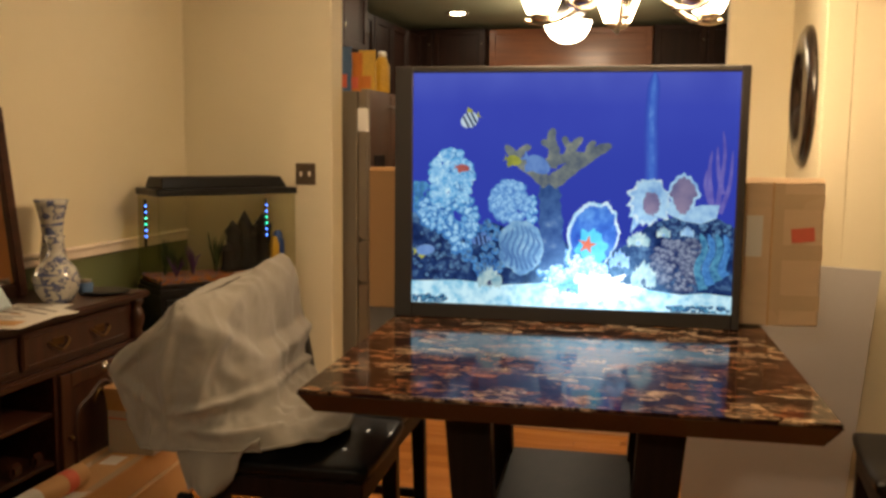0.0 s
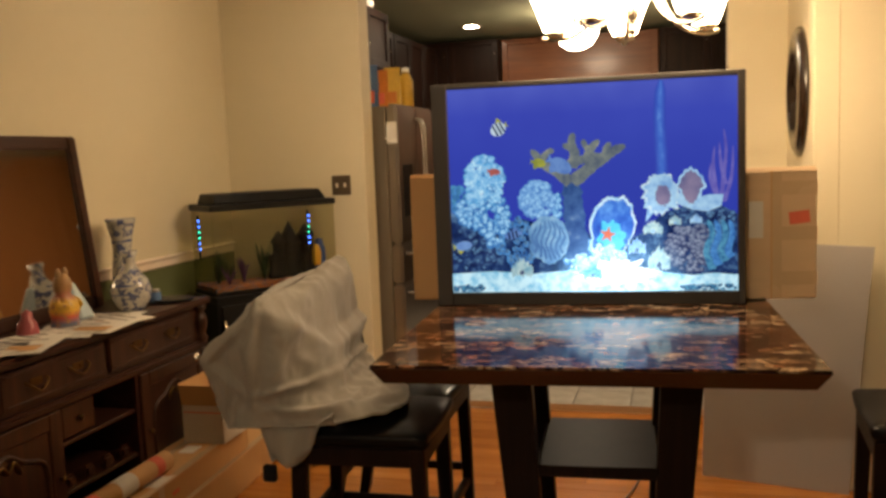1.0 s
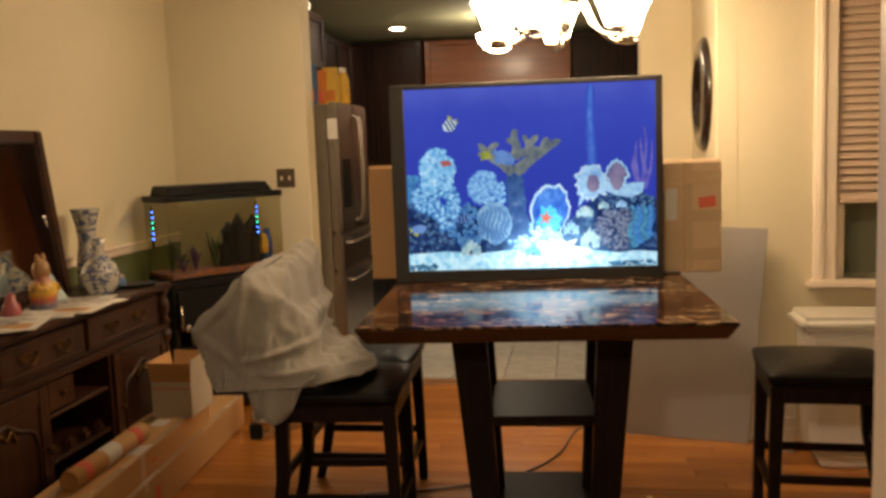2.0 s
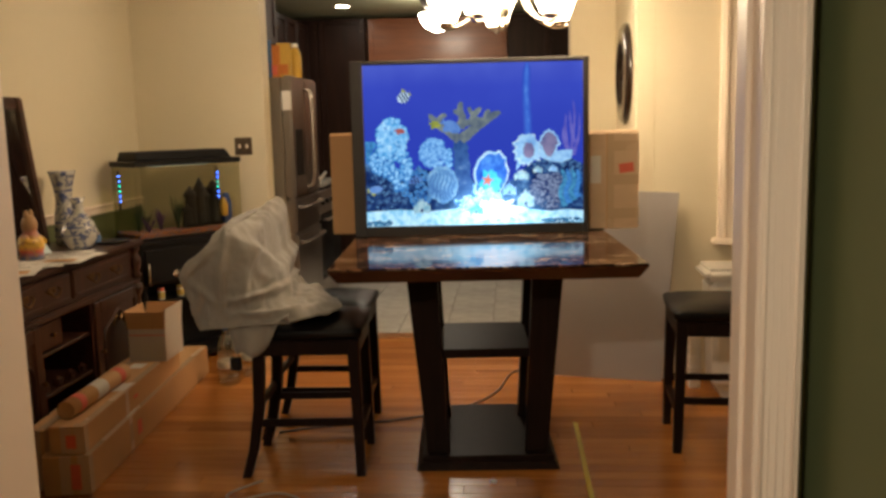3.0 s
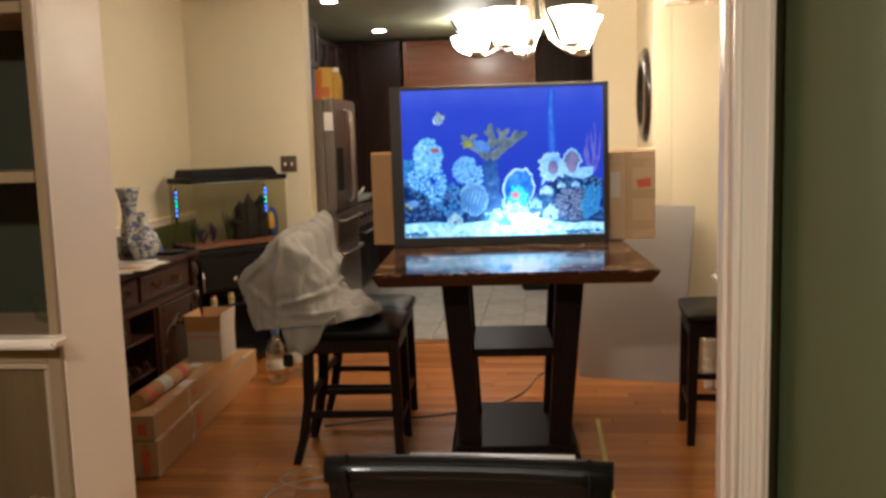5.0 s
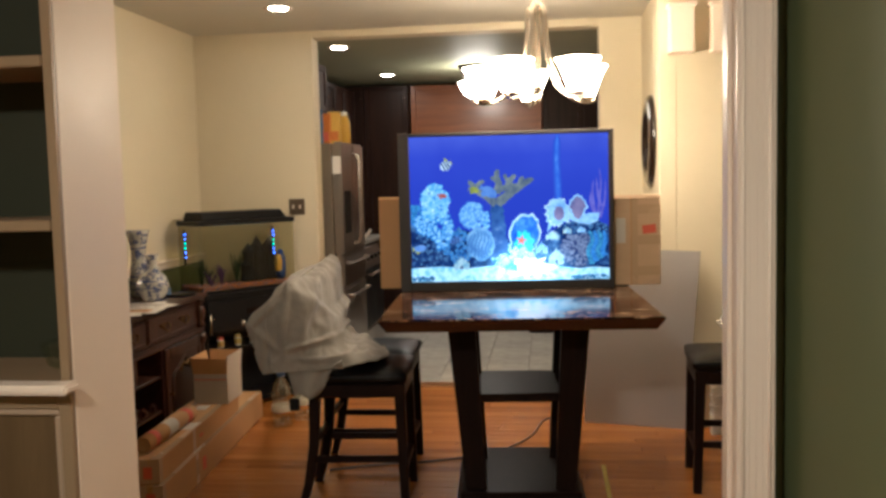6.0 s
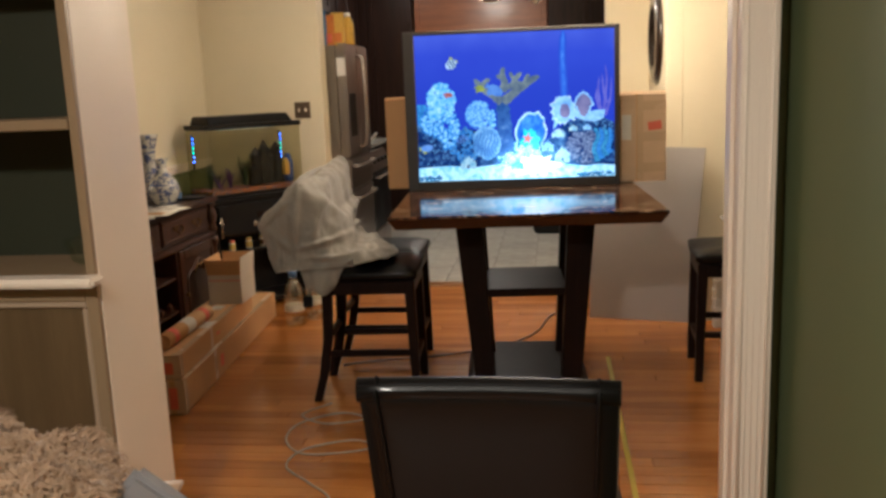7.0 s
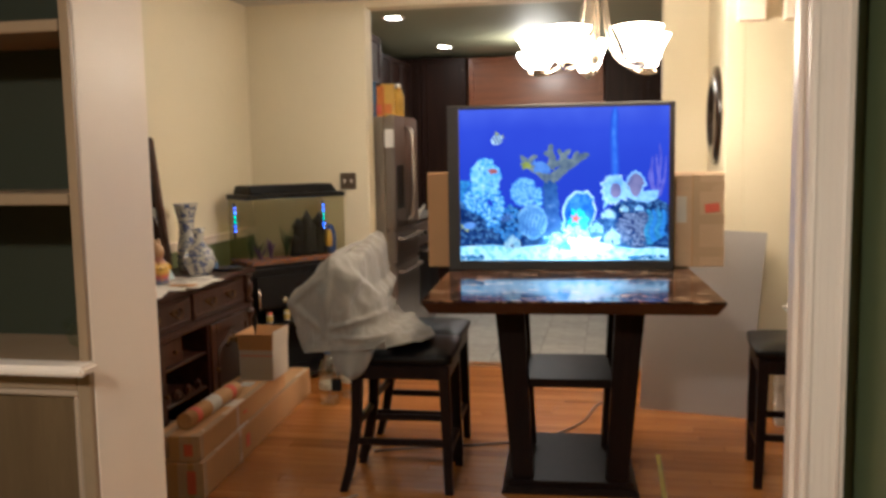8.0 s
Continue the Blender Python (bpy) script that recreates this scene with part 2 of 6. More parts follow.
# ---- mesh helpers ----
def box(x0, x1, y0, y1, z0, z1, bevel=0.003, bm=None, seg=1):
    own = bmesh.new()
    bmesh.ops.create_cube(own, size=1, matrix=Matrix.LocRotScale(((x0 + x1) / 2, (y0 + y1) / 2, (z0 + z1) / 2), None, (abs(x1 - x0), abs(y1 - y0), abs(z1 - z0))))
    if bevel:
        b = min(bevel, 0.45 * min(abs(x1 - x0), abs(y1 - y0), abs(z1 - z0)))
        bmesh.ops.bevel(own, geom=list(own.edges), offset=b, segments=seg, affect="EDGES")
    return merged(bm, own)


def merged(bm, own):
    if bm is None:
        return own
    me = bpy.data.meshes.new("t")
    own.to_mesh(me)
    own.free()
    bm.from_mesh(me)
    bpy.data.meshes.remove(me)
    return bm


def hexa(lo, hi, bevel=0.003, bm=None):
    """A block between two four-cornered faces, lo and hi, corners in the same order."""
    own = bmesh.new()
    a, b = [own.verts.new(p) for p in lo], [own.verts.new(p) for p in hi]
    own.faces.new(a[::-1]), own.faces.new(b)
    for i in range(4):
        j = (i + 1) % 4
        own.faces.new((a[i], a[j], b[j], b[i]))
    bmesh.ops.recalc_face_normals(own, faces=list(own.faces))
    if bevel:
        bmesh.ops.bevel(own, geom=list(own.edges), offset=bevel, segments=1, affect="EDGES")
    return merged(bm, own)


def rect(x0, x1, y0, y1, z):
    return [(x0, y0, z), (x1, y0, z), (x1, y1, z), (x0, y1, z)]


def lathe(profile, n=28, at=(0, 0, 0), bm=None, squash=1.0, lobes=0, lobe=0.0):
    """A turned shape from (radius, height) pairs; lobes: waves round the rim that grow with height."""
    own = bmesh.new()
    rings = []
    top = max(z for _, z in profile)
    low = min(z for _, z in profile)
    for r, z in profile:
        k = (z - low) / (top - low + 1e-9)
        rings.append([own.verts.new((at[0] + r * (1 + lobe * k * math.cos(lobes * 2 * math.pi * i / n)) * math.cos(2 * math.pi * i / n),
                                     at[1] + squash * r * (1 + lobe * k * math.cos(lobes * 2 * math.pi * i / n)) * math.sin(2 * math.pi * i / n), at[2] + z)) for i in range(n)])
    for a, b in zip(rings, rings[1:]):
        for i in range(n):
            own.faces.new((a[i], a[(i + 1) % n], b[(i + 1) % n], b[i]))
    if profile[0][0] > 1e-4:
        own.faces.new(rings[0][::-1])
    if profile[-1][0] > 1e-4:
        own.faces.new(rings[-1])
    bmesh.ops.remove_doubles(own, verts=list(own.verts), dist=1e-5)
    for f in own.faces:
        f.smooth = True
    return merged(bm, own)


def shell(profile, wall=0.004, **kw):
    """A turned vessel open at the top, with a wall."""
    inner = [(max(r - wall, 0.0005), z + (wall if i == 0 else 0)) for i, (r, z) in enumerate(profile)]
    return lathe([(0.0, profile[0][1])] + list(profile) + inner[::-1] + [(0.0, inner[0][1])], **kw)


def tube(points, r, n=8, bm=None, taper=None):
    """A round rod along points."""
    own = bmesh.new()
    pts = [Vector(p) for p in points]
    rings, side = [], None
    for i, p in enumerate(pts):
        d = (pts[min(i + 1, len(pts) - 1)] - pts[max(i - 1, 0)]).normalized()
        if side is None:
            side = d.orthogonal().normalized()
        side = (side - d * side.dot(d)).normalized()
        up = d.cross(side)
        k = r if taper is None else r + (taper - r) * i / (len(pts) - 1)
        rings.append([own.verts.new(p + (side * math.cos(2 * math.pi * j / n) + up * math.sin(2 * math.pi * j / n)) * k) for j in range(n)])
    for a, b in zip(rings, rings[1:]):
        for j in range(n):
            f = own.faces.new((a[j], a[(j + 1) % n], b[(j + 1) % n], b[j]))
            f.smooth = True
    own.faces.new(rings[0][::-1]), own.faces.new(rings[-1])
    bmesh.ops.recalc_face_normals(own, faces=list(own.faces))
    return merged(bm, own)


def spline(points, steps=8):
    """Catmull-Rom points through points."""
    p = [Vector(points[0])] + [Vector(q) for q in points] + [Vector(points[-1])]
    out = []
    for i in range(1, len(p) - 2):
        for s in range(steps):
            t = s / steps
            out.append(0.5 * ((2 * p[i]) + (p[i + 1] - p[i - 1]) * t + (2 * p[i - 1] - 5 * p[i] + 4 * p[i + 1] - p[i + 2]) * t * t
                              + (3 * p[i] - p[i - 1] - 3 * p[i + 1] + p[i + 2]) * t ** 3))
    return out + [Vector(points[-1])]


def sweep(points, w, h, bevel=0.004, bm=None):
    """A square-sectioned leg along points (mostly upright): w across x, h across y, given at each point or once."""
    own = bmesh.new()
    rings = []
    for i, p in enumerate(points):
        a = w[i] if isinstance(w, (list, tuple)) else w
        b = h[i] if isinstance(h, (list, tuple)) else h
        rings.append([own.verts.new((p[0] + sx * a / 2, p[1] + sy * b / 2, p[2])) for sx, sy in ((-1, -1), (1, -1), (1, 1), (-1, 1))])
    for a, b in zip(rings, rings[1:]):
        for j in range(4):
            own.faces.new((a[j], a[(j + 1) % 4], b[(j + 1) % 4], b[j]))
    own.faces.new(rings[0][::-1]), own.faces.new(rings[-1])
    bmesh.ops.recalc_face_normals(own, faces=list(own.faces))
    long = [e for e in own.edges if abs(e.verts[0].co.z - e.verts[1].co.z) > 1e-5]
    bmesh.ops.bevel(own, geom=long, offset=bevel, segments=1, affect="EDGES")
    return merged(bm, own)


def cushion(x0, x1, y0, y1, z0, z1, puff=0.02, n=12, bm=None):
    """A padded block: rounded sides and a domed top."""
    own = bmesh.new()
    bmesh.ops.create_cube(own, size=2)
    bmesh.ops.subdivide_edges(own, edges=list(own.edges), cuts=n, use_grid_fill=True)
    for v in own.verts:
        x, y, z = v.co
        rx, ry = x * (1 - 0.04 * y * y), y * (1 - 0.04 * x * x)
        e = max(abs(x), abs(y))
        round_ = (1 - e ** 6)
        zz = (z * (0.62 + 0.38 * round_)) if z > 0 else z * (0.85 + 0.15 * round_)
        k = 1 - 0.10 * abs(z) ** 3
        v.co = ((x0 + x1) / 2 + rx * k * (x1 - x0) / 2, (y0 + y1) / 2 + ry * k * (y1 - y0) / 2,
                (z0 + z1) / 2 + zz * (z1 - z0) / 2 + (puff * (1 - x * x) * (1 - y * y) if z > 0 else 0))
    for f in own.faces:
        f.smooth = True
    return merged(bm, own)


def turned(bm, m):
    bm.transform(m)
    return bm


def part(name, bm, material, parent=None, label="", smooth=False):
    me = bpy.data.meshes.new(name)
    if smooth:
        for f in bm.faces:
            f.smooth = True
    bm.to_mesh(me)
    bm.free()
    me.materials.append(material)
    ob = new(name, me)
    if parent is not None:
        ob.parent = parent
    return tagged(ob, label)


def thing(name, label, category, m=None, group=""):
    ob = new(name)
    ob.empty_display_size = 0.1
    if m is not None:
        ob.matrix_basis = m
    return tagged(ob, label, category, group)


def single(name, bm, material, label, category, group="", smooth=False, m=None):
    ob = part(name, bm, material, None, "", smooth)
    if m is not None:
        ob.matrix_basis = m
    return tagged(ob, label, category, group)


def setting(name, bm, material, label=""):
    return tagged(part(name, bm, material), label, kind="structure")


# ---- the rooms ----
LEFT, BACK, PIER, BAY, TOP = -2.36, 4.40, 0.78, 3.50, 2.55
OPEN_L, OPEN_R, KIT = -1.492, 0.496, 4.56
DIV0, DIV1, JAMB_L, JAMB_R = 0.35, 0.68, -1.06, 0.578

setting("floor", box(-3.6, 2.6, -4.0, KIT, -0.14, -0.016, 0), SUBFLOOR, "dark joints under honey oak strip flooring")
setting("kitchen_floor", box(-2.4, 1.8, KIT, 8.3, -0.14, -0.012, 0), GROUT, "grey grout bed of the kitchen tiles")
setting("ceiling", box(-3.6, 2.6, -4.0, BACK, TOP, TOP + 0.12, 0), CEIL, "cream painted dining room ceiling")
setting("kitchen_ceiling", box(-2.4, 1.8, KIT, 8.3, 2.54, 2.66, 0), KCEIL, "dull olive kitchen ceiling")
# the west wall: cream above the chair rail, green below
setting("wall_west", box(LEFT - 0.12, LEFT, DIV1, BACK, 0.97, TOP, 0), CREAM, "cream wall above a white chair rail")
setting("wall_west_dado", box(LEFT - 0.12, LEFT, DIV1, BACK, -0.1, 0.97, 0), GREEN, "olive green dado under the chair rail")
rail = box(LEFT, LEFT + 0.018, DIV1, 4.38, 0.945, 1.0, 0.006)
box(LEFT, LEFT + 0.028, DIV1, 4.38, 0.985, 1.003, 0.004, rail)
setting("chair_rail", rail, TRIM, "white moulded chair rail")
setting("wall_north_1", box(LEFT - 0.12, OPEN_L, BACK, KIT, -0.1, TOP + 0.1, 0.004), CREAM, "cream wall beside the kitchen opening")
setting("wall_north_2", box(OPEN_R, PIER + 0.1, BACK, KIT, -0.1, TOP + 0.1, 0.004), CREAM, "cream wall beside the kitchen opening")
setting("wall_north_3", box(OPEN_L, OPEN_R, BACK, KIT, 2.50, TOP + 0.1, 0.003), CREAM, "narrow header over the kitchen opening")
setting("wall_pier", box(PIER, PIER + 0.1, BAY, BACK, -0.1, TOP + 0.1, 0.004), CREAM, "cream pier wall with a round mirror")
# wall of the window recess with its opening
WX0, WX1, WZ0, WZ1 = 1.315, 2.05, 0.79, 2.24
setting("wall_bay_1", box(PIER + 0.1, WX0, BAY, BAY + 0.16, -0.1, TOP + 0.1, 0), CREAM, "cream wall beside the window")
setting("wall_bay_2", box(WX1, 2.42, BAY, BAY + 0.16, -0.1, TOP + 0.1, 0), CREAM)
setting("wall_bay_3", box(WX0, WX1, BAY, BAY + 0.16, -0.1, WZ0, 0), CREAM)
setting("wall_bay_4", box(WX0, WX1, BAY, BAY + 0.16, WZ1, TOP + 0.1, 0), CREAM)
setting("wall_bay_east", box(2.30, 2.42, DIV1, BAY, -0.1, TOP + 0.1, 0), CREAM)
# kitchen shell
setting("wall_kitchen_west", box(-2.4, -2.28, KIT, 8.3, -0.1, 2.66, 0), CREAM)
setting("wall_kitchen_east", box(1.68, 1.8, KIT, 8.3, -0.1, 2.66, 0), ORANGEWOOD, "orange-brown wood clad kitchen wall")
setting("wall_kitchen_north", box(-2.4, 1.8, 8.16, 8.3, -0.1, 2.66, 0), REDWOOD, "reddish wood panelled end wall")
setting("wall_kitchen_south", box(PIER + 0.1, 1.8, BAY + 0.55, KIT, -0.1, 2.66, 0), CREAM)
# divider between the rooms
setting("wall_divider_1", box(-3.6, -2.3, DIV0, DIV1, -0.1, TOP, 0), CREAM)
setting("wall_divider_2", box(JAMB_R + 0.022, 2.42, DIV0 + 0.13, DIV1 - 0.06, -0.1, TOP, 0), GREEN, "olive green wall beside the fluted casing")
setting("wall_divider_3", box(JAMB_L - 0.03, JAMB_R + 0.022, DIV0 + 0.03, DIV1 - 0.06, 2.22, TOP, 0), CREAM)
# front room shell
GREEN_X = 0.697
setting("wall_front_east", box(GREEN_X, GREEN_X + 0.12, -4.0, DIV0 + 0.128, -0.1, TOP, 0.004), GREEN, "olive green side wall of the front room")
setting("wall_front_west", box(-3.72, -3.6, -4.0, DIV0, -0.1, TOP, 0), GREEN)
setting("wall_front_south", box(-3.72, 2.6, -4.12, -4.0, -0.1, TOP, 0), GREEN)


def casing(name, x0, x1, y, z1):
    """Fluted door casing on a board: rounded ribs between two edge beads."""
    t = tagged(new(name), "white fluted door casing of the opening", kind="structure")
    part("backing_board", box(x0, x1, y, y + 0.028, 0, z1, 0.004), TRIM, t)
    w = (x1 - x0 - 0.012) / 5
    for i in range(5):
        cx = x0 + 0.006 + (i + 0.5) * w
        r = 0.005 if i in (0, 4) else 0.0016
        part("rib", lathe([(r, 0.16), (r, z1 - 0.02)], 10, (cx, y + 0.001, 0)), TRIM, t)
    part("plinth_block", box(x0 - 0.004, x1 + 0.004, y - 0.014, y, 0.0, 0.16, 0.004), TRIM, t)
    return t


lining = tagged(new("door_lining"), "white painted lining of the wide opening", kind="structure")
part("reveal", box(JAMB_R, JAMB_R + 0.022, DIV0 + 0.012, DIV1 - 0.075, 0, 2.22, 0.003), TRIM, lining)
part("stop_bead", box(JAMB_R - 0.012, JAMB_R, DIV0 + 0.13, DIV0 + 0.17, 0, 2.21, 0.003), TRIM, lining)
part("head", box(JAMB_L, JAMB_R, DIV0 + 0.012, DIV1 - 0.02, 2.198, 2.22, 0.003), TRIM, lining)
casing("door_casing", JAMB_R - 0.016, JAMB_R + 0.071, DIV0, 2.24)

# colonnade with open shelves on the other side of the opening
col = thing("built_in_bookcase", "built-in bookcase with white end panel and dark open shelves", "bookcase")
col["kind"] = "structure"
CX0 = -2.30
part("end_panel", box(JAMB_L - 0.03, JAMB_L, DIV0 + 0.013, DIV1, 0, TOP - 0.002, 0.003), TRIM, col, "white gloss end panel")
part("back_panel", box(CX0, JAMB_L - 0.03, DIV1 - 0.04, DIV1 - 0.01, 0, TOP - 0.002, 0), SHADEDBACK, col, "olive green back panel with the recess's shade in its colour")
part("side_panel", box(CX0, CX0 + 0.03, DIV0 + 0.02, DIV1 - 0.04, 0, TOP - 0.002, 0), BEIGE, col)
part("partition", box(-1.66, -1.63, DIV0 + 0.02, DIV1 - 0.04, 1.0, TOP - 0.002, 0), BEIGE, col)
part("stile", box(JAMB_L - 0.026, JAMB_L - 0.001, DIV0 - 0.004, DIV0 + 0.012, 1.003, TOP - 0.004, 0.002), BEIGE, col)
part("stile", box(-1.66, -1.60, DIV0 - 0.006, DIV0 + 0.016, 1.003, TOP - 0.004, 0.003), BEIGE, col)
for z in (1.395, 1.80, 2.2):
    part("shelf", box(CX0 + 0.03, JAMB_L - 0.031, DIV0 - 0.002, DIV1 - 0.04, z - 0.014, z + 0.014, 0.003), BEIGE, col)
part("sill", box(CX0, JAMB_L + 0.028, DIV0 - 0.075, DIV0 - 0.007, 0.982, 1.006, 0.007, seg=2), TRIM, col, "white rounded sill board")
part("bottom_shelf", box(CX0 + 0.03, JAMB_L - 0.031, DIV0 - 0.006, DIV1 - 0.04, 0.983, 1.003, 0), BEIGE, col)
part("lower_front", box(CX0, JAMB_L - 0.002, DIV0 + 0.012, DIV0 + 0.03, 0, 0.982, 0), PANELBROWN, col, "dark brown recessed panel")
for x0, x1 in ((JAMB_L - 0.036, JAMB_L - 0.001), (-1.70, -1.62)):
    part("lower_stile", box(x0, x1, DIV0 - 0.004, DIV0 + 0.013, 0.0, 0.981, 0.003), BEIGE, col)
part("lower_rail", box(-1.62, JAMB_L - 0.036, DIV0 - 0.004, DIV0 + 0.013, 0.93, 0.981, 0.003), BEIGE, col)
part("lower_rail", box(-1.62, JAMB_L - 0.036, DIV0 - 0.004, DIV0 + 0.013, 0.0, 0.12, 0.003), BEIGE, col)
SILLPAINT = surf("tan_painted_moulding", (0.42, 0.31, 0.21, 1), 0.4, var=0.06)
mould = box(-1.62, JAMB_L - 0.036, DIV0 - 0.001, DIV0 + 0.014, 0.912, 0.929, 0.005)
box(JAMB_L - 0.053, JAMB_L - 0.037, DIV0 - 0.001, DIV0 + 0.014, 0.12, 0.912, 0.005, mould)
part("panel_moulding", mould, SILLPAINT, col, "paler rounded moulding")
bowl = shell([(0.03, 0), (0.045, 0.01), (0.06, 0.05), (0.062, 0.07)], 0.003, n=20, at=(-1.16, 0.50, 1.006))
single("glass_bowl", bowl, GLASS, "small clear glass bowl on the bookcase sill", "bowl")

# window
win = tagged(new("window_1"), "sash window with a half-raised slatted blind", kind="structure")
frame_bm = box(WX0 - 0.10, WX0, BAY - 0.03, BAY, WZ0 - 0.02, WZ1 + 0.1, 0.006)
box(WX0 - 0.085, WX0 - 0.06, BAY - 0.042, BAY - 0.03, WZ0, WZ1, 0.004, frame_bm)
part("window_trim", frame_bm, TRIM, win)
part("window_trim", box(WX1, WX1 + 0.1, BAY - 0.03, BAY, WZ0 - 0.02, WZ1 + 0.1, 0.006), TRIM, win)
part("window_head", box(WX0, WX1, BAY - 0.03, BAY, WZ1, WZ1 + 0.1, 0.006), TRIM, win)
part("window_sill", box(WX0 - 0.13, WX1 + 0.13, BAY - 0.075, BAY + 0.06, WZ0 - 0.035, WZ0, 0.008, seg=2), TRIM, win)
part("window_frame", box(WX0, WX0 + 0.05, BAY + 0.03, BAY + 0.07, WZ0, WZ1, 0.004), TRIM, win)
part("window_frame", box(WX1 - 0.05, WX1, BAY + 0.03, BAY + 0.07, WZ0, WZ1, 0.004), TRIM, win)
part("window_frame", box(WX0 + 0.05, WX1 - 0.05, BAY + 0.03, BAY + 0.07, 1.50, 1.55, 0.004), TRIM, win)
part("pane", box(WX0 + 0.05, WX1 - 0.05, BAY + 0.048, BAY + 0.052, WZ0, WZ1, 0), GLASS, win)
blind = thing("window_blind", "half-raised beige wooden slat blind in the window", "blind")
part("head_rail", box(WX0 + 0.015, WX1 - 0.015, BAY - 0.02, BAY + 0.025, WZ1 - 0.05, WZ1 - 0.002, 0.003), BEIGE, blind)
SLAT = surf("beige_blind_slat", (0.62, 0.47, 0.36, 1), 0.5, var=0.08)
z = 1.19
while z < WZ1 - 0.06:
    part("slat", turned(box(-0.36, 0.36, -0.022, 0.022, -0.0015, 0.0015, 0), pose((WX0 + WX1) / 2, BAY - 0.004, z, 58, 0, 0)), SLAT, blind)
    z += 0.036
part("bottom_rail", box(WX0 + 0.015, WX1 - 0.015, BAY - 0.025, BAY + 0.02, 1.145, 1.172, 0.004), SLAT, blind)
for x0 in (0.83, 1.06):
    br = thing("wall_bracket", "white boxed bracket high on the wall", "bracket", group="white brackets beside the window")
    part("body", box(x0, x0 + 0.135, BAY - 0.11, BAY, 2.165, 2.42, 0.004), TRIM, br)
    part("cap", box(x0 - 0.012, x0 + 0.147, BAY - 0.122, BAY, 2.42, 2.44, 0.004), TRIM, br)

# round mirror on the pier
mir = thing("round_mirror", "round wall mirror in a wide dark wood frame", "mirror", pose(PIER, 3.90, 1.69, 0, -90, 0))
ring = lathe([(0.185, 0.012), (0.20, 0.030), (0.225, 0.036), (0.262, 0.030), (0.285, 0.016), (0.288, 0.0), (0.185, 0.0), (0.185, 0.012)], 48)
part("frame", ring, BRONZE, mir)
part("glass", lathe([(0.0, 0.010), (0.19, 0.010), (0.19, 0.004), (0.0, 0.004)], 48), MIRROR, mir, "slightly dim round mirror glass")

# double light switch
sw = thing("light_switch", "bronze double toggle light switch plate", "switch")
PLATE = surf("bronze_switch_plate", (0.16, 0.12, 0.085, 1), 0.35, 0.6, var=0.1)
part("plate", box(-1.70, -1.585, BACK - 0.006, BACK, 1.262, 1.376, 0.003), PLATE, sw)
for x in (-1.667, -1.618):
    part("toggle", box(x - 0.006, x + 0.006, BACK - 0.018, BACK - 0.005, 1.306, 1.332, 0.003), TRIM, sw)

# ---- kitchen beyond the opening ----
setting("threshold", box(OPEN_L, OPEN_R, KIT - 0.10, KIT + 0.03, -0.02, 0.008, 0.004), OAK, "oak threshold strip")
for x, y, z, room in ((-1.47, 5.12, 2.54, "kitchen"), (-1.43, 7.0, 2.54, "kitchen"), (-1.47, 3.57, TOP, "dining room")):
    sp = thing("recessed_lamp", f"lit recessed ceiling lamp in the {room}", "lamp", pose(x, y, z), "recessed ceiling lamps")
    part("trim_ring", lathe([(0.055, -0.002), (0.085, -0.008), (0.09, 0.0), (0.055, 0.0), (0.055, -0.002)], 24), TRIM, sp)
    part("lens", lathe([(0.0, -0.004), (0.056, -0.004), (0.056, -0.001), (0.0, -0.001)], 24), SPOT, sp)

BRONZE = surf("dark_bronze_metal", (0.020, 0.014, 0.010, 1), 0.5, 0.4, var=0.2)
kl = thing("bowl_lamp", "lit glass bowl lamp hung under the kitchen ceiling", "lamp", pose(-0.50, 6.55, 0))
part("bowl", lathe([(0.0, 2.235), (0.06, 2.243), (0.115, 2.275), (0.155, 2.33), (0.172, 2.385), (0.165, 2.385), (0.15, 2.34), (0.0, 2.30)], 28), glow("lit_bowl_glass", (1.0, 0.80, 0.55), 42.0), kl, "glowing glass bowl")
part("stem", tube([(0, 0, 2.30), (0, 0, 2.53)], 0.009), NICKEL, kl)
part("canopy", lathe([(0.0, 2.425), (0.12, 2.43), (0.135, 2.45), (0.175, 2.53), (0.178, 2.54)], 28), BRONZE, kl, "dark bronze flared canopy")

fr = thing("fridge", "stainless french-door fridge with dispenser and bottom drawers", "fridge")
part("body", box(-2.20, -1.445, 4.66, 5.44, 0.03, 1.775, 0.006), STEELSIDE, fr, "bronze grey side panels")
for y0, y1 in ((4.662, 5.048), (5.052, 5.438)):
    d = part("door", box(-1.44, -1.372, y0, y1, 0.945, 1.785, 0.014, seg=2), STEEL, fr)
    hy = 5.02 if y0 < 5 else 5.08
    part("handle", tube(spline([(-1.372, hy, 1.70), (-1.325, hy, 1.66), (-1.318, hy, 1.35), (-1.325, hy, 1.05), (-1.372, hy, 1.01)], 5), 0.011), STEEL, d)
for z0, z1 in ((0.70, 0.938), (0.09, 0.693)):
    d = part("drawer", box(-1.44, -1.372, 4.662, 5.438, z0, z1, 0.012, seg=2), STEEL, fr)
    part("handle", tube(spline([(-1.372, 4.74, z1 - 0.06), (-1.325, 4.76, z1 - 0.06), (-1.32, 5.05, z1 - 0.06), (-1.325, 5.34, z1 - 0.06), (-1.372, 5.36, z1 - 0.06)], 5), 0.011), STEEL, d)
part("dispenser", box(-1.374, -1.368, 4.74, 4.93, 1.10, 1.42, 0.004), BLACK, fr, "black water dispenser recess")
part("sticker", box(-1.4395, -1.374, 4.655, 4.6615, 1.55, 1.68, 0.0), PAPER, fr, "white paper note")

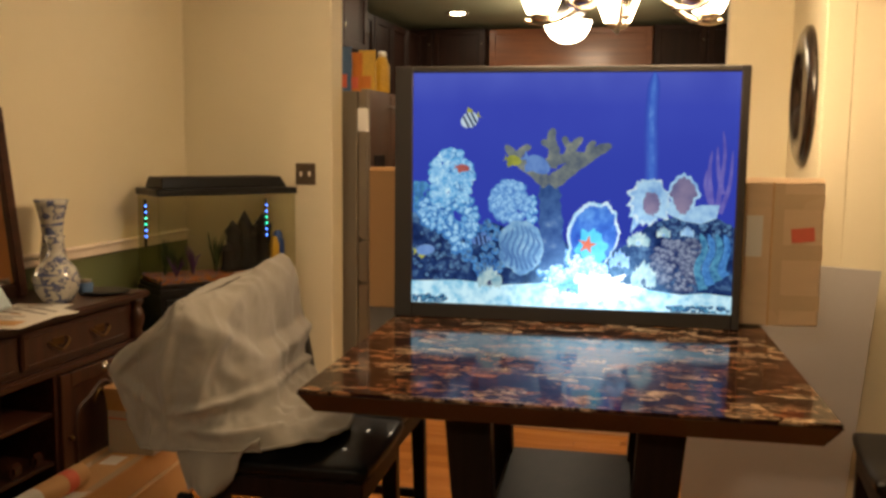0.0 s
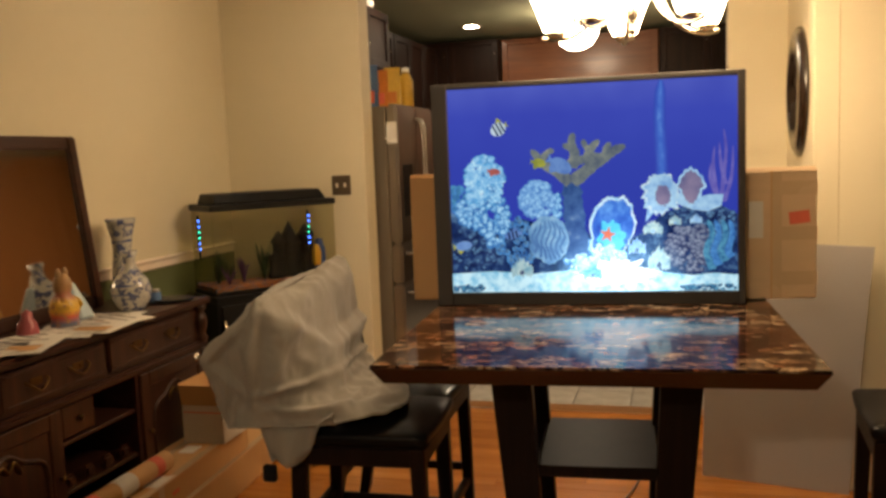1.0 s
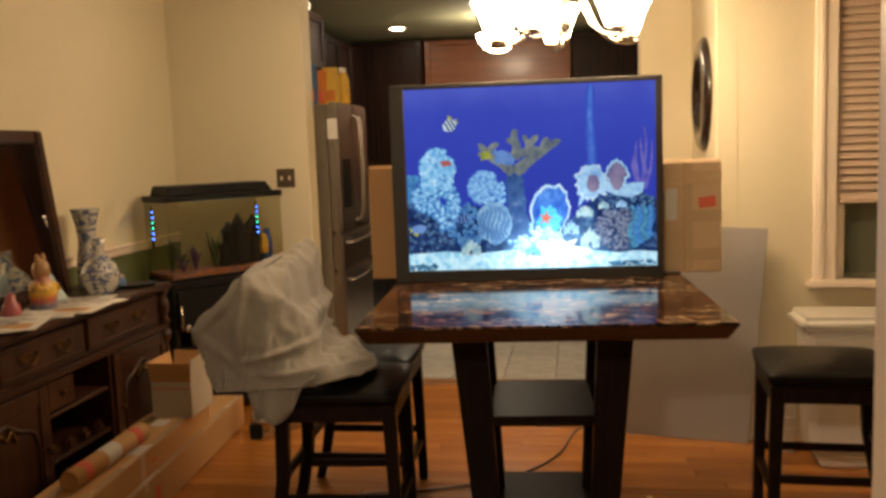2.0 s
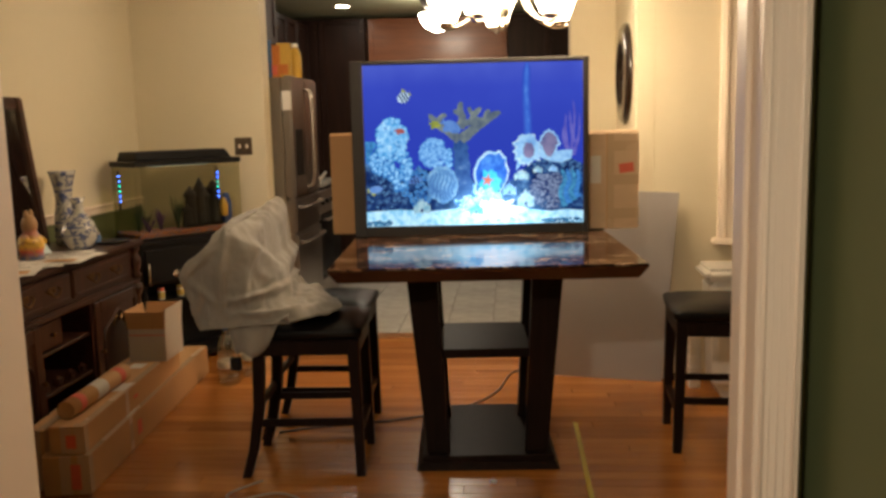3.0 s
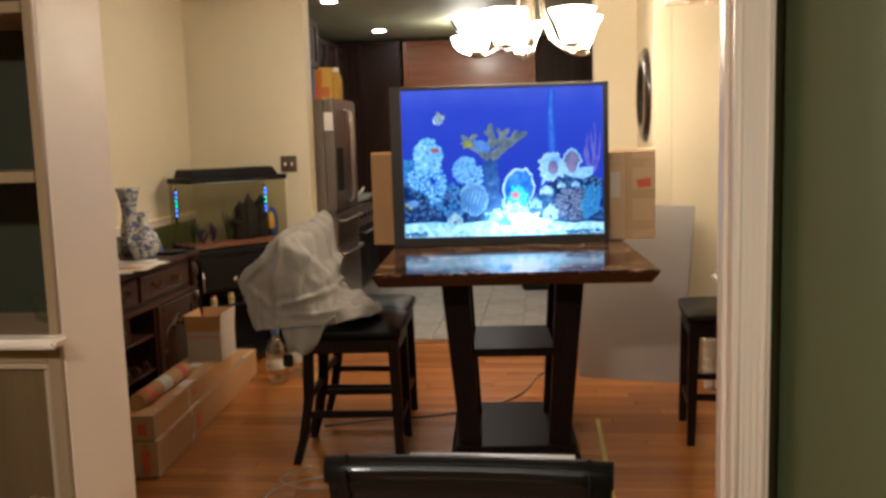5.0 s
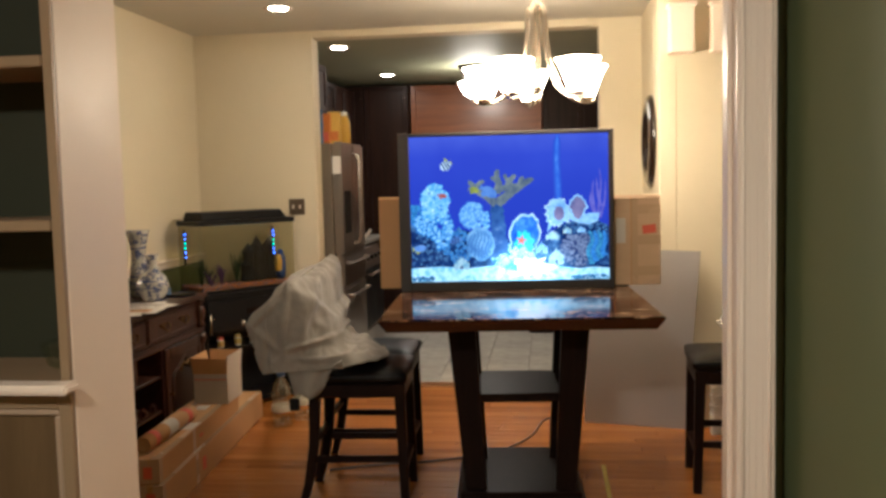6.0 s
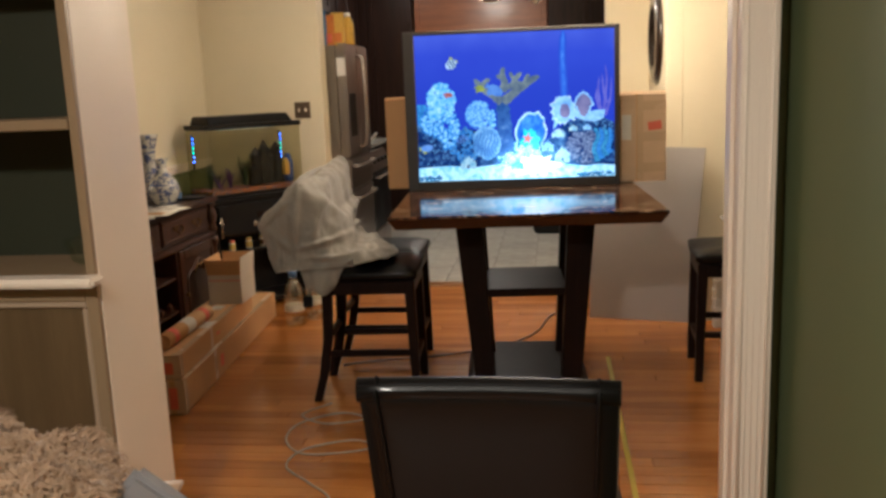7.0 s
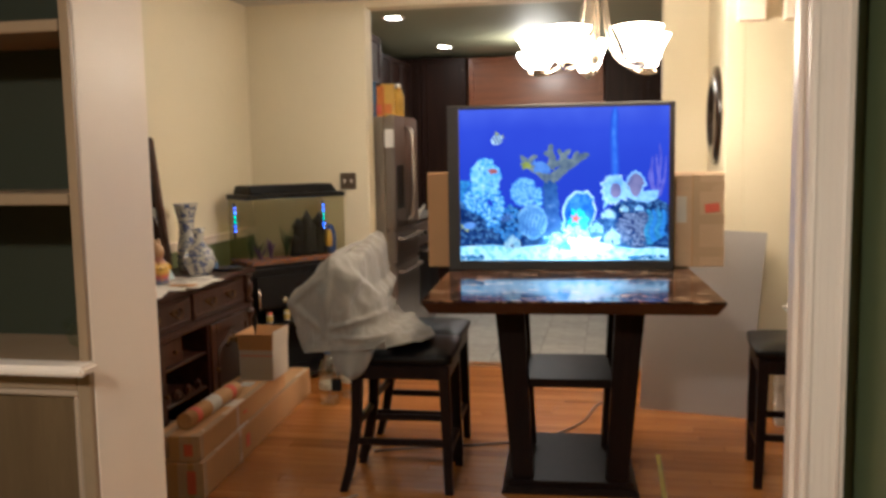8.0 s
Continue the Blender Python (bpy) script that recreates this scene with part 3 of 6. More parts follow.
# packets on the fridge
ORANGE, YELLOWP, BLUEP = (surf(n, c, 0.5, var=0.35, scale=18) for n, c in
                          (("orange_packet", (0.75, 0.24, 0.03, 1)), ("yellow_packet", (0.80, 0.48, 0.05, 1)), ("blue_packet", (0.10, 0.20, 0.42, 1))))
for x, y, w, d, h, mt, lb in ((-1.60, 4.86, 0.10, 0.08, 0.25, BLUEP, "blue"), (-1.545, 4.90, 0.09, 0.08, 0.22, ORANGE, "orange"),
                              (-1.478, 4.93, 0.10, 0.09, 0.235, YELLOWP, "yellow")):
    pk = thing("snack_packet", f"{lb} printed snack packet on top of the fridge", "packet", pose(x, y, 1.776, 0, 0, 8), "snack packets on the fridge")
    b = hexa(rect(-w / 2, w / 2, -d / 2, d / 2, 0), rect(-w / 2, w / 2, -0.006, 0.006, h), 0.006)
    part("bag", b, mt, pk)
    part("seam", box(-w / 2, w / 2, -0.004, 0.004, h - 0.004, h + 0.014, 0.001), mt, pk)
    part("panel", box(-w * 0.3, w * 0.3, -d / 2 - 0.001, -d / 2 + 0.012, h * 0.12, h * 0.42, 0.001), RED if lb != "yellow" else ORANGE, pk)
jug = thing("plastic_bottle", "squat white-capped plastic bottle on the fridge", "bottle", pose(-1.43, 5.06, 1.786))
part("bottle", lathe([(0.04, 0), (0.046, 0.01), (0.046, 0.16), (0.03, 0.20), (0.022, 0.215)], 18), YELLOWP, jug)
part("cap", lathe([(0.026, 0.213), (0.026, 0.24), (0.02, 0.245)], 18), PORCELAIN, jug)


def cupboard(name, label, x0, x1, y0, y1, z0, z1, doors, face="x", mat_=None):
    """A cupboard with framed doors on its +x or -y side."""
    mt = mat_ or CABINET
    c = thing(name, label, "cabinet")
    part("body", box(x0, x1, y0, y1, z0, z1, 0.004), mt, c)
    a0, a1 = (y0, y1) if face == "x" else (x0, x1)
    w = (a1 - a0) / doors
    for i in range(doors):
        b0, b1 = a0 + i * w + 0.004, a0 + (i + 1) * w - 0.004
        s = 0.055

        def blk(u0, u1, v0, v1, d0, d1, bv=0.003, bm=None):
            if face == "x":
                return box(x1 + d0, x1 + d1, u0, u1, v0, v1, bv, bm)
            return box(u0, u1, y0 - d1, y0 - d0, v0, v1, bv, bm)
        dm = blk(b0, b0 + s, z0 + 0.004, z1 - 0.004, 0.001, 0.022)
        blk(b1 - s, b1, z0 + 0.004, z1 - 0.004, 0.001, 0.022, 0.003, dm)
        blk(b0 + s, b1 - s, z0 + 0.004, z0 + s, 0.001, 0.022, 0.003, dm)
        blk(b0 + s, b1 - s, z1 - s, z1 - 0.004, 0.001, 0.022, 0.003, dm)
        door = part("door", dm, mt, c)
        part("door_panel", blk(b0 + s, b1 - s, z0 + s, z1 - s, 0.001, 0.010, 0.002), mt, door)
        part("knob", blk(b1 - 0.034, b1 - 0.02, (z0 + 0.12) if z0 > 1 else (z1 - 0.14), (z0 + 0.134) if z0 > 1 else (z1 - 0.126), 0.022, 0.042, 0.004), NICKEL, door)
    return c


cupboard("wall_cabinet", "dark wood cabinet above the fridge", -2.27, -1.68, 4.60, 5.46, 2.06, 2.44, 2)
cupboard("wall_cabinet", "dark wood wall cabinet over the range", -2.27, -1.92, 5.48, 6.30, 1.55, 2.44, 2)
cupboard("wall_cabinet", "dark wood wall cabinet over the worktop", -2.27, -1.92, 6.32, 7.58, 1.42, 2.44, 3)
cupboard("pantry_cabinet", "tall dark wood pantry cabinet against the end wall", -2.27, -1.32, 7.60, 8.15, 0.0, 2.50, 2, "y")
cupboard("pantry_cabinet", "tall dark wood cabinet with paired doors", 0.10, 0.95, 7.62, 8.15, 0.0, 2.50, 2, "y")
cupboard("wall_cabinet", "reddish wood cabinet run along the end wall", -1.31, 0.09, 7.70, 8.15, 1.35, 2.50, 1, "y", REDWOOD)
cupboard("base_cabinet", "dark wood base cabinet under the worktop", -2.27, -1.66, 6.30, 7.58, 0.0, 0.88, 2)
cupboard("base_cabinet", "dark wood base cabinet along the end wall", -1.31, 0.09, 7.55, 8.15, 0.0, 0.88, 3, "y")
single("worktop", box(-2.27, -1.62, 6.29, 7.59, 0.881, 0.92, 0.006), GROUT, "grey stone kitchen worktop", "worktop")
single("worktop", box(-1.31, 0.095, 7.50, 8.15, 0.881, 0.92, 0.006), GROUT, "grey stone kitchen worktop", "worktop")

rg = thing("kitchen_range", "black and steel kitchen range with bar handles", "stove")
part("body", box(-2.20, -1.43, 5.50, 6.26, 0.02, 0.90, 0.005), BLACK, rg)
od = part("oven_door", box(-1.43, -1.385, 5.505, 6.255, 0.24, 0.74, 0.008), BLACK, rg)
part("handle", tube([(-1.345, 5.56, 0.70), (-1.345, 6.20, 0.70)], 0.012), STEEL, od)
for yy in (5.58, 6.18):
    part("handle_post", tube([(-1.385, yy, 0.70), (-1.345, yy, 0.70)], 0.009), STEEL, od)
part("drawer", box(-1.43, -1.39, 5.505, 6.255, 0.05, 0.23, 0.008), STEEL, rg)
part("control_panel", hexa([(-1.43, 5.5, 0.75), (-1.38, 5.5, 0.75), (-1.38, 6.26, 0.75), (-1.43, 6.26, 0.75)], [(-1.45, 5.5, 0.915), (-1.43, 5.5, 0.915), (-1.43, 6.26, 0.915), (-1.45, 6.26, 0.915)], 0.003), STEEL, rg)
for i in range(4):
    part("knob", turned(lathe([(0.02, 0), (0.018, 0.022), (0, 0.022)], 14), pose(-1.405, 5.62 + i * 0.17, 0.83, 0, 75, 0)), BLACK, rg)
for x, y in ((-2.0, 5.7), (-2.0, 6.06), (-1.65, 5.7), (-1.65, 6.06)):
    part("burner", lathe([(0.09, 0), (0.09, 0.012), (0.05, 0.018), (0, 0.018)], 20, (x, y, 0.90)), BLACK, rg)
kt = thing("kettle", "white enamel kettle with a dark handle", "kettle", pose(-1.56, 5.86, 0.918))
part("body", lathe([(0.085, 0), (0.105, 0.03), (0.10, 0.10), (0.06, 0.15), (0.03, 0.16), (0.012, 0.185), (0, 0.19)], 22), PORCELAIN, kt)
part("spout", tube([(0.08, 0, 0.07), (0.13, 0, 0.12), (0.15, 0, 0.15)], 0.018, taper=0.01), PORCELAIN, kt)
part("handle", tube(spline([(-0.07, 0, 0.14), (-0.06, 0, 0.23), (0.0, 0, 0.25), (0.06, 0, 0.22), (0.07, 0, 0.13)], 4), 0.009), BLACK, kt)
for x, y, mt, lb, h in ((-1.80, 6.50, RED, "red", 0.20), (-1.76, 6.66, BLACK, "black", 0.26), (-1.82, 6.80, RED, "red", 0.15)):
    c = thing("canister", f"{lb} canister on the kitchen worktop", "canister", pose(x, y, 0.921), "worktop canisters")
    part("body", lathe([(0.05, 0), (0.055, 0.01), (0.055, h * 0.8), (0.05, h * 0.82)], 18), mt, c)
    part("lid", lathe([(0.056, h * 0.82), (0.054, h * 0.92), (0.012, h * 0.95), (0.012, h), (0, h)], 18), STEEL, c)
jar = thing("jar", "pale rounded jar on top of the wall cabinet", "jar", pose(-1.72, 5.2, 2.441))
part("body", lathe([(0.035, 0), (0.05, 0.02), (0.05, 0.05), (0.035, 0.07)], 18), PORCELAIN, jar)
part("lid", lathe([(0.037, 0.07), (0.03, 0.083), (0, 0.086)], 18), PORCELAIN, jar)
bag = thing("duffel_bag", "black slumped bag on the kitchen tiles", "bag", pose(0.14, 6.75, -0.002))
part("body", cushion(-0.22, 0.20, -0.12, 0.12, 0.0, 0.16, 0.05), BLACK, bag)
part("strap", tube(spline([(-0.15, -0.10, 0.12), (-0.05, -0.13, 0.20), (0.06, -0.13, 0.20), (0.14, -0.10, 0.12)], 5), 0.01), BLACK, bag)

# ---- dining table ----
tb = thing("dining_table", "counter-height square table with polished brown marble top", "table", pose(-0.014, 2.428, 0, 0, 0, 3.35))
H = 0.588
part("tabletop", box(-H + 0.002, H - 0.002, -H + 0.002, H - 0.002, 0.9085, 0.915, 0.005, seg=3), MARBLE, tb, "polished brown marble surface")
part("edge_band", hexa(rect(-H + 0.032, H - 0.032, -H + 0.032, H - 0.032, 0.858), rect(-H, H, -H, H, 0.908), 0.002), EDGEWOOD, tb, "dark red-brown bevelled edge")
part("apron", box(-0.19, 0.19, -0.13, 0.28, 0.80, 0.857, 0.004), ESPRESSO, tb)
for sx in (-1, 1):
    for y in (-0.155, 0.30):
        xb, xt = sx * 0.205, sx * 0.262
        part("leg", hexa(rect(xb - 0.047, xb + 0.047, y - 0.03, y + 0.03, 0.055), rect(xt - 0.064, xt + 0.064, y - 0.035, y + 0.035, 0.857), 0.004), ESPRESSO, tb)
part("shelf", box(-0.19, 0.19, -0.17, 0.33, 0.462, 0.50, 0.004), ESPRESSO, tb)
foot = hexa(rect(-0.30, 0.30, -0.245, 0.49, 0.0), rect(-0.275, 0.275, -0.22, 0.465, 0.03), 0.003)
box(-0.275, 0.275, -0.22, 0.465, 0.029, 0.055, 0.005, foot)
part("plinth", foot, ESPRESSO, tb)

# ---- screen with the projected reef picture ----
tv = thing("display_screen", "framed screen showing a bright blue coral reef picture", "screen", pose(-0.0755, 2.786, 0.915, 0, 0, 4.25))
SW, SH = 0.546, 0.808
PX0, PX1, PZ0, PZ1 = -0.488, 0.520, 0.049, 0.788
part("bezel_left", box(-SW, PX0, -0.02, 0.03, 0, SH, 0.003), BEZEL, tv)
part("bezel_right", box(PX1, SW, -0.02, 0.03, 0, SH, 0.003), BEZEL, tv)
part("bezel_bottom", box(PX0, PX1, -0.02, 0.03, 0, PZ0, 0.003), BEZEL, tv)
part("bezel_top", box(PX0, PX1, -0.02, 0.03, PZ1, SH, 0.003), BEZEL, tv)
part("back", box(-SW + 0.002, SW - 0.002, 0.03, 0.055, 0.002, SH - 0.002, 0.004), BEZEL, tv)


def water_glow():
    s = Net("reef_water_light")
    v = s.coords()
    sep = s.n("ShaderNodeSeparateXYZ")
    s.link(v, sep.inputs[0])
    mr = s.n("ShaderNodeMapRange", From_Min=PZ0, From_Max=PZ1)
    s.link(sep.outputs["Z"], mr.inputs["Value"])
    col = s.ramp(mr.outputs["Result"], [(0.0, lin(50, 100, 195)), (0.28, lin(38, 54, 148)), (0.62, lin(46, 60, 152)), (0.86, lin(58, 70, 164)), (1.0, lin(84, 96, 178))])
    cloud = s.noise(v, 4, 2)
    col = s.mix(cloud, lin(46, 54, 150), col)
    e = s.n("ShaderNodeEmission", Strength=PICTURE)
    s.link(col, e.inputs["Color"])
    s.link(e.outputs[0], s.out.inputs["Surface"])
    return s.m


def flat(points, y):
    """A flat outline in the picture's plane; points are fractions of its width and height."""
    bm = bmesh.new()
    vs = [bm.verts.new((PX0 + min(max(u, 0.0), 1.0) * (PX1 - PX0), y, PZ0 + min(max(v, 0.0), 1.0) * (PZ1 - PZ0))) for u, v in points]
    f = bm.faces.new(vs)
    f.normal_update()
    if f.normal.y > 0:
        f.normal_flip()
    bmesh.ops.triangulate(bm, faces=[f])
    return bm


def blob(cu, cv, ru, rv, rough=0.12, n=72, seed=0, freq=3.0):
    pts = []
    for i in range(n):
        a = 2 * math.pi * i / n
        k = 1 + rough * 2 * noise.noise(Vector((math.cos(a) * freq + seed * 7.1, math.sin(a) * freq, seed))) + rough * noise.noise(Vector((math.cos(a) * freq * 4 + seed, math.sin(a) * freq * 4, 3.3)))
        pts.append((cu + ru * k * math.cos(a), cv + rv * k * math.sin(a)))
    return pts


def limb(points, w0, w1):
    """A tapered bent strip with knobbly edges."""
    pts = spline([(u, v, 0) for u, v in points], 6)
    a, b = [], []
    for i, p in enumerate(pts):
        d = (pts[min(i + 1, len(pts) - 1)] - pts[max(i - 1, 0)]).normalized()
        w = (w0 + (w1 - w0) * i / (len(pts) - 1)) * (1 + 0.25 * noise.noise(p * 55)) * (1.0 if i < len(pts) - 3 else (0.85, 0.6, 0.25)[i - len(pts) + 3])
        a.append((p.x - d.y * w, p.y + d.x * w * 1.35)), b.append((p.x + d.y * w, p.y - d.x * w * 1.35))
    return a + b[::-1]


def polyps(name, cu, cv, ru, rv, count, size, mats, seed, tall=1.3):
    """A knobbly coral: many small rounded polyps, the lower in front, each with a dark edge and a pale tip."""
    rr = random.Random(seed)
    layer[0] += 0.00012
    spots = []
    while len(spots) < count:
        a, b = rr.uniform(-1, 1), rr.uniform(-1, 1)
        if a * a + b * b < 1:
            spots.append((cu + ru * a, cv + rv * b))
    bm = bmesh.new()
    for k, (u, v) in enumerate(sorted(spots, key=lambda q: -q[1])):
        sz = size * rr.uniform(0.65, 1.25)
        for grow, lift, mi in ((1.0, 0.0, 0), (0.62, 0.35, 1)):
            ring = []
            for i in range(10):
                a = 2 * math.pi * i / 10
                w = sz * grow * (1 + 0.22 * rr.uniform(-1, 1))
                uu, vv = min(max(u + w * math.cos(a), 0.002), 0.998), min(max(v + lift * sz + w * tall * math.sin(a), 0.002), 0.998)
                ring.append(bm.verts.new((PX0 + uu * (PX1 - PX0), -0.0085 - layer[0] - 0.000004 * k - 0.000002 * mi, PZ0 + vv * (PZ1 - PZ0))))
            bm.faces.new(ring).material_index = mi
    layer[0] += 0.000004 * count
    ob = part(name, bm, mats[0], tv)
    ob.data.materials.append(mats[1])
    return ob


def fan_shell(cu, cv, ru, rv, seed, tip=0.0):
    """An upright scallop-edged shell, pinched at the foot and drawn out to a point at the top."""
    pts = []
    for i in range(90):
        a = 2 * math.pi * i / 90
        k = 1 + 0.04 * math.sin(13 * a) + 0.10 * noise.noise(Vector((math.cos(a) * 2 + seed, math.sin(a) * 2, 1.7)))
        up = math.sin(a)
        pinch = 0.80 + 0.20 * up if up < 0 else 1 - (0.15 + tip) * up ** 2
        pts.append((cu + ru * k * math.cos(a) * pinch, cv + rv * k * up * (1 + tip * max(0.0, up) ** 4)))
    return pts


P = PICTURE
WATER = water_glow()
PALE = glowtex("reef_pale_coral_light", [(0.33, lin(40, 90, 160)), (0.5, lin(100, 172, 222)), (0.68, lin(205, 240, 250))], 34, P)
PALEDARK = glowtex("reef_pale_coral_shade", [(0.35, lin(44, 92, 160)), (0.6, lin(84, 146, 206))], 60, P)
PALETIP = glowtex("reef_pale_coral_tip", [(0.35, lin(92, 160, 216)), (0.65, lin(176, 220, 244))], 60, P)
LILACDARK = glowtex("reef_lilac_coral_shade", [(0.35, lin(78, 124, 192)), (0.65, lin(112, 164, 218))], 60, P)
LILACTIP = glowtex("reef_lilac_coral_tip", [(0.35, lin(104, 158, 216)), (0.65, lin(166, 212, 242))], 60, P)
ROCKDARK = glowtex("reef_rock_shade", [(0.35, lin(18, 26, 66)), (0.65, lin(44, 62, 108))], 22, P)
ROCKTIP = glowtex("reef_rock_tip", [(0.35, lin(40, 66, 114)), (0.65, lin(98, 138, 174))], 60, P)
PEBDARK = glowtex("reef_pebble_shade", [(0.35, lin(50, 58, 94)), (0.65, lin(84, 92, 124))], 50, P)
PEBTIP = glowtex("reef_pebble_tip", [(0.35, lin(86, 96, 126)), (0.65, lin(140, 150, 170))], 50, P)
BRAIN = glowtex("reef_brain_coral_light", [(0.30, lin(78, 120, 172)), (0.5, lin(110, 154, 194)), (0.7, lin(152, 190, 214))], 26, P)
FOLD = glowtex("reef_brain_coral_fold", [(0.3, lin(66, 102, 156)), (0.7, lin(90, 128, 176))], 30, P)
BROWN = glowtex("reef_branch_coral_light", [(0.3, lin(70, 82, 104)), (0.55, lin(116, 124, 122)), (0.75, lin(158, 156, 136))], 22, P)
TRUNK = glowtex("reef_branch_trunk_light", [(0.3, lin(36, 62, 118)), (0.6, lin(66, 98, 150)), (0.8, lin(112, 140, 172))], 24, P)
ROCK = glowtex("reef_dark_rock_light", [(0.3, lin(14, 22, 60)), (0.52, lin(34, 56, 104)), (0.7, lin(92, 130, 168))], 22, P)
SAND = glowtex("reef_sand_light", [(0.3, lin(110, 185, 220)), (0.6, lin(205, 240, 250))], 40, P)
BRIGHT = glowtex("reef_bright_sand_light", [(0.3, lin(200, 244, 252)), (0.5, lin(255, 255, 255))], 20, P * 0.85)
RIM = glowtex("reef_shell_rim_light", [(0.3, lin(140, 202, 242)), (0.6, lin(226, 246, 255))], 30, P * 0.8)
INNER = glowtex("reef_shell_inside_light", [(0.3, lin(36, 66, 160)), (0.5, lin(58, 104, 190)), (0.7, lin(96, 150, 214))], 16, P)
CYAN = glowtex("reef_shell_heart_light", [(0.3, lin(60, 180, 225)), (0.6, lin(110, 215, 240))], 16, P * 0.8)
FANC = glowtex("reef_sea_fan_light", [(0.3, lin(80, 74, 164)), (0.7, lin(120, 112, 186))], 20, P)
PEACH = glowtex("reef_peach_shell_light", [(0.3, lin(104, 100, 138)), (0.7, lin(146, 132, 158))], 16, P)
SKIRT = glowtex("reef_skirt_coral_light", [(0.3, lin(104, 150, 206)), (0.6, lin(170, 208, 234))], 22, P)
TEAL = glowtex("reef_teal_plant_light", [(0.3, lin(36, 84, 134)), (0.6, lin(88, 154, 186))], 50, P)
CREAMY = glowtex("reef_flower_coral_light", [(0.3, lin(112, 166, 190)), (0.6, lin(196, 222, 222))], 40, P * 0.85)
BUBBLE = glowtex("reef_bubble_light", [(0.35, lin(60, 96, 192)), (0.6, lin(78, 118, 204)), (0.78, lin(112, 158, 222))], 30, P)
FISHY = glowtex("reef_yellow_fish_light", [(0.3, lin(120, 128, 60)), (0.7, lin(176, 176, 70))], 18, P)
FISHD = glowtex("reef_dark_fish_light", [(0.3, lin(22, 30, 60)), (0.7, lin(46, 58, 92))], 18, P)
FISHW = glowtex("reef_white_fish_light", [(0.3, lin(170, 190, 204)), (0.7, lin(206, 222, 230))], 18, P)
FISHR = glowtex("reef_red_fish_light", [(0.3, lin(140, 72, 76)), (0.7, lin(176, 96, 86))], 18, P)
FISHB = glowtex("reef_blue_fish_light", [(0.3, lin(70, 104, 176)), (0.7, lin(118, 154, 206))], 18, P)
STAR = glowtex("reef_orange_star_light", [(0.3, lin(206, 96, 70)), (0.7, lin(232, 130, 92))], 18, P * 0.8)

layer = [0.0]


def picture(name, pts, mt):
    layer[0] += 0.00012
    return part(name, flat(pts, -0.0085 - layer[0]), mt, tv)


def swimmer(cu, cv, size, turn, body, tail, stripe=None, deep=1.25):
    """A fish: an oval body with a forked tail, a back fin and, if given, upright stripes."""
    c, s = math.cos(turn), math.sin(turn)

    def place(pts):
        return [(cu + size * (x * c - z * s), cv + size * 1.35 * (x * s + z * c)) for x, z in pts]
    picture("picture_fish_tail", place([(0.75, 0.0), (1.45, 0.45), (1.25, 0.0), (1.45, -0.45)]), tail)
    picture("picture_fish_fin", place([(-0.4, 0.3), (0.5, 1.0 * deep), (0.85, 0.6 * deep), (0.7, 0.1)]), tail)
    picture("picture_fish", place([(math.cos(a) * (1.0 + 0.15 * (math.cos(a) < 0) * abs(math.cos(a))), 0.62 * deep * math.sin(a)) for a in (2 * math.pi * k / 26 for k in range(26))]), body)
    if stripe:
        for x in (-0.5, 0.05, 0.55):
            h = 0.60 * deep * math.sqrt(max(0.0, 1 - x * x))
            picture("picture_fish_stripe", place([(x - 0.13, -h), (x + 0.13, -h), (x + 0.13, h), (x - 0.13, h)]), stripe)


picture("picture_water", [(0, 0), (1, 0), (1, 1), (0, 1)], WATER)
for wide, mt in ((0.024, glowtex("reef_bubble_haze_light", [(0.3, lin(50, 64, 168)), (0.7, lin(60, 80, 178))], 9, PICTURE)), (0.017, glowtex("reef_bubble_mist_light", [(0.3, lin(56, 84, 184)), (0.7, lin(68, 98, 190))], 14, PICTURE)), (0.008, BUBBLE)):
    picture("picture_bubble_column", limb([(0.745, 0.45), (0.748, 0.60), (0.742, 0.82), (0.748, 1.0)], wide, wide * 0.8), mt)
# purple sea fan
for us, vs in (((0.935, 0.92, 0.925), (0.42, 0.58, 0.68)), ((0.945, 0.955, 0.962, 0.955), (0.42, 0.55, 0.66, 0.76)), ((0.955, 0.98, 0.985), (0.42, 0.54, 0.68)), ((0.93, 0.91, 0.912), (0.45, 0.53, 0.60)), ((0.96, 0.945, 0.94), (0.50, 0.60, 0.70))):
    picture("picture_sea_fan", limb(list(zip(us, vs)), 0.008, 0.003), FANC)
# dark rock behind everything
picture("picture_rock", [(0.0, 0.0), (1.0, 0.0), (1.0, 0.36), (0.95, 0.40), (0.88, 0.38), (0.80, 0.40), (0.74, 0.36), (0.68, 0.28), (0.60, 0.22), (0.52, 0.24), (0.48, 0.30), (0.40, 0.34), (0.33, 0.33), (0.26, 0.36), (0.20, 0.34), (0.13, 0.34), (0.06, 0.36), (0.0, 0.40)], ROCK)
polyps("picture_rock_growth", 0.08, 0.22, 0.10, 0.12, 60, 0.013, (ROCKDARK, ROCKTIP), 1)
polyps("picture_rock_growth", 0.24, 0.24, 0.07, 0.12, 60, 0.012, (PALEDARK, ROCKTIP), 2)
polyps("picture_rock_growth", 0.45, 0.22, 0.05, 0.13, 60, 0.011, (PALEDARK, PALETIP), 3)
polyps("picture_rock_growth", 0.88, 0.34, 0.11, 0.06, 60, 0.012, (ROCKDARK, ROCKTIP), 4)
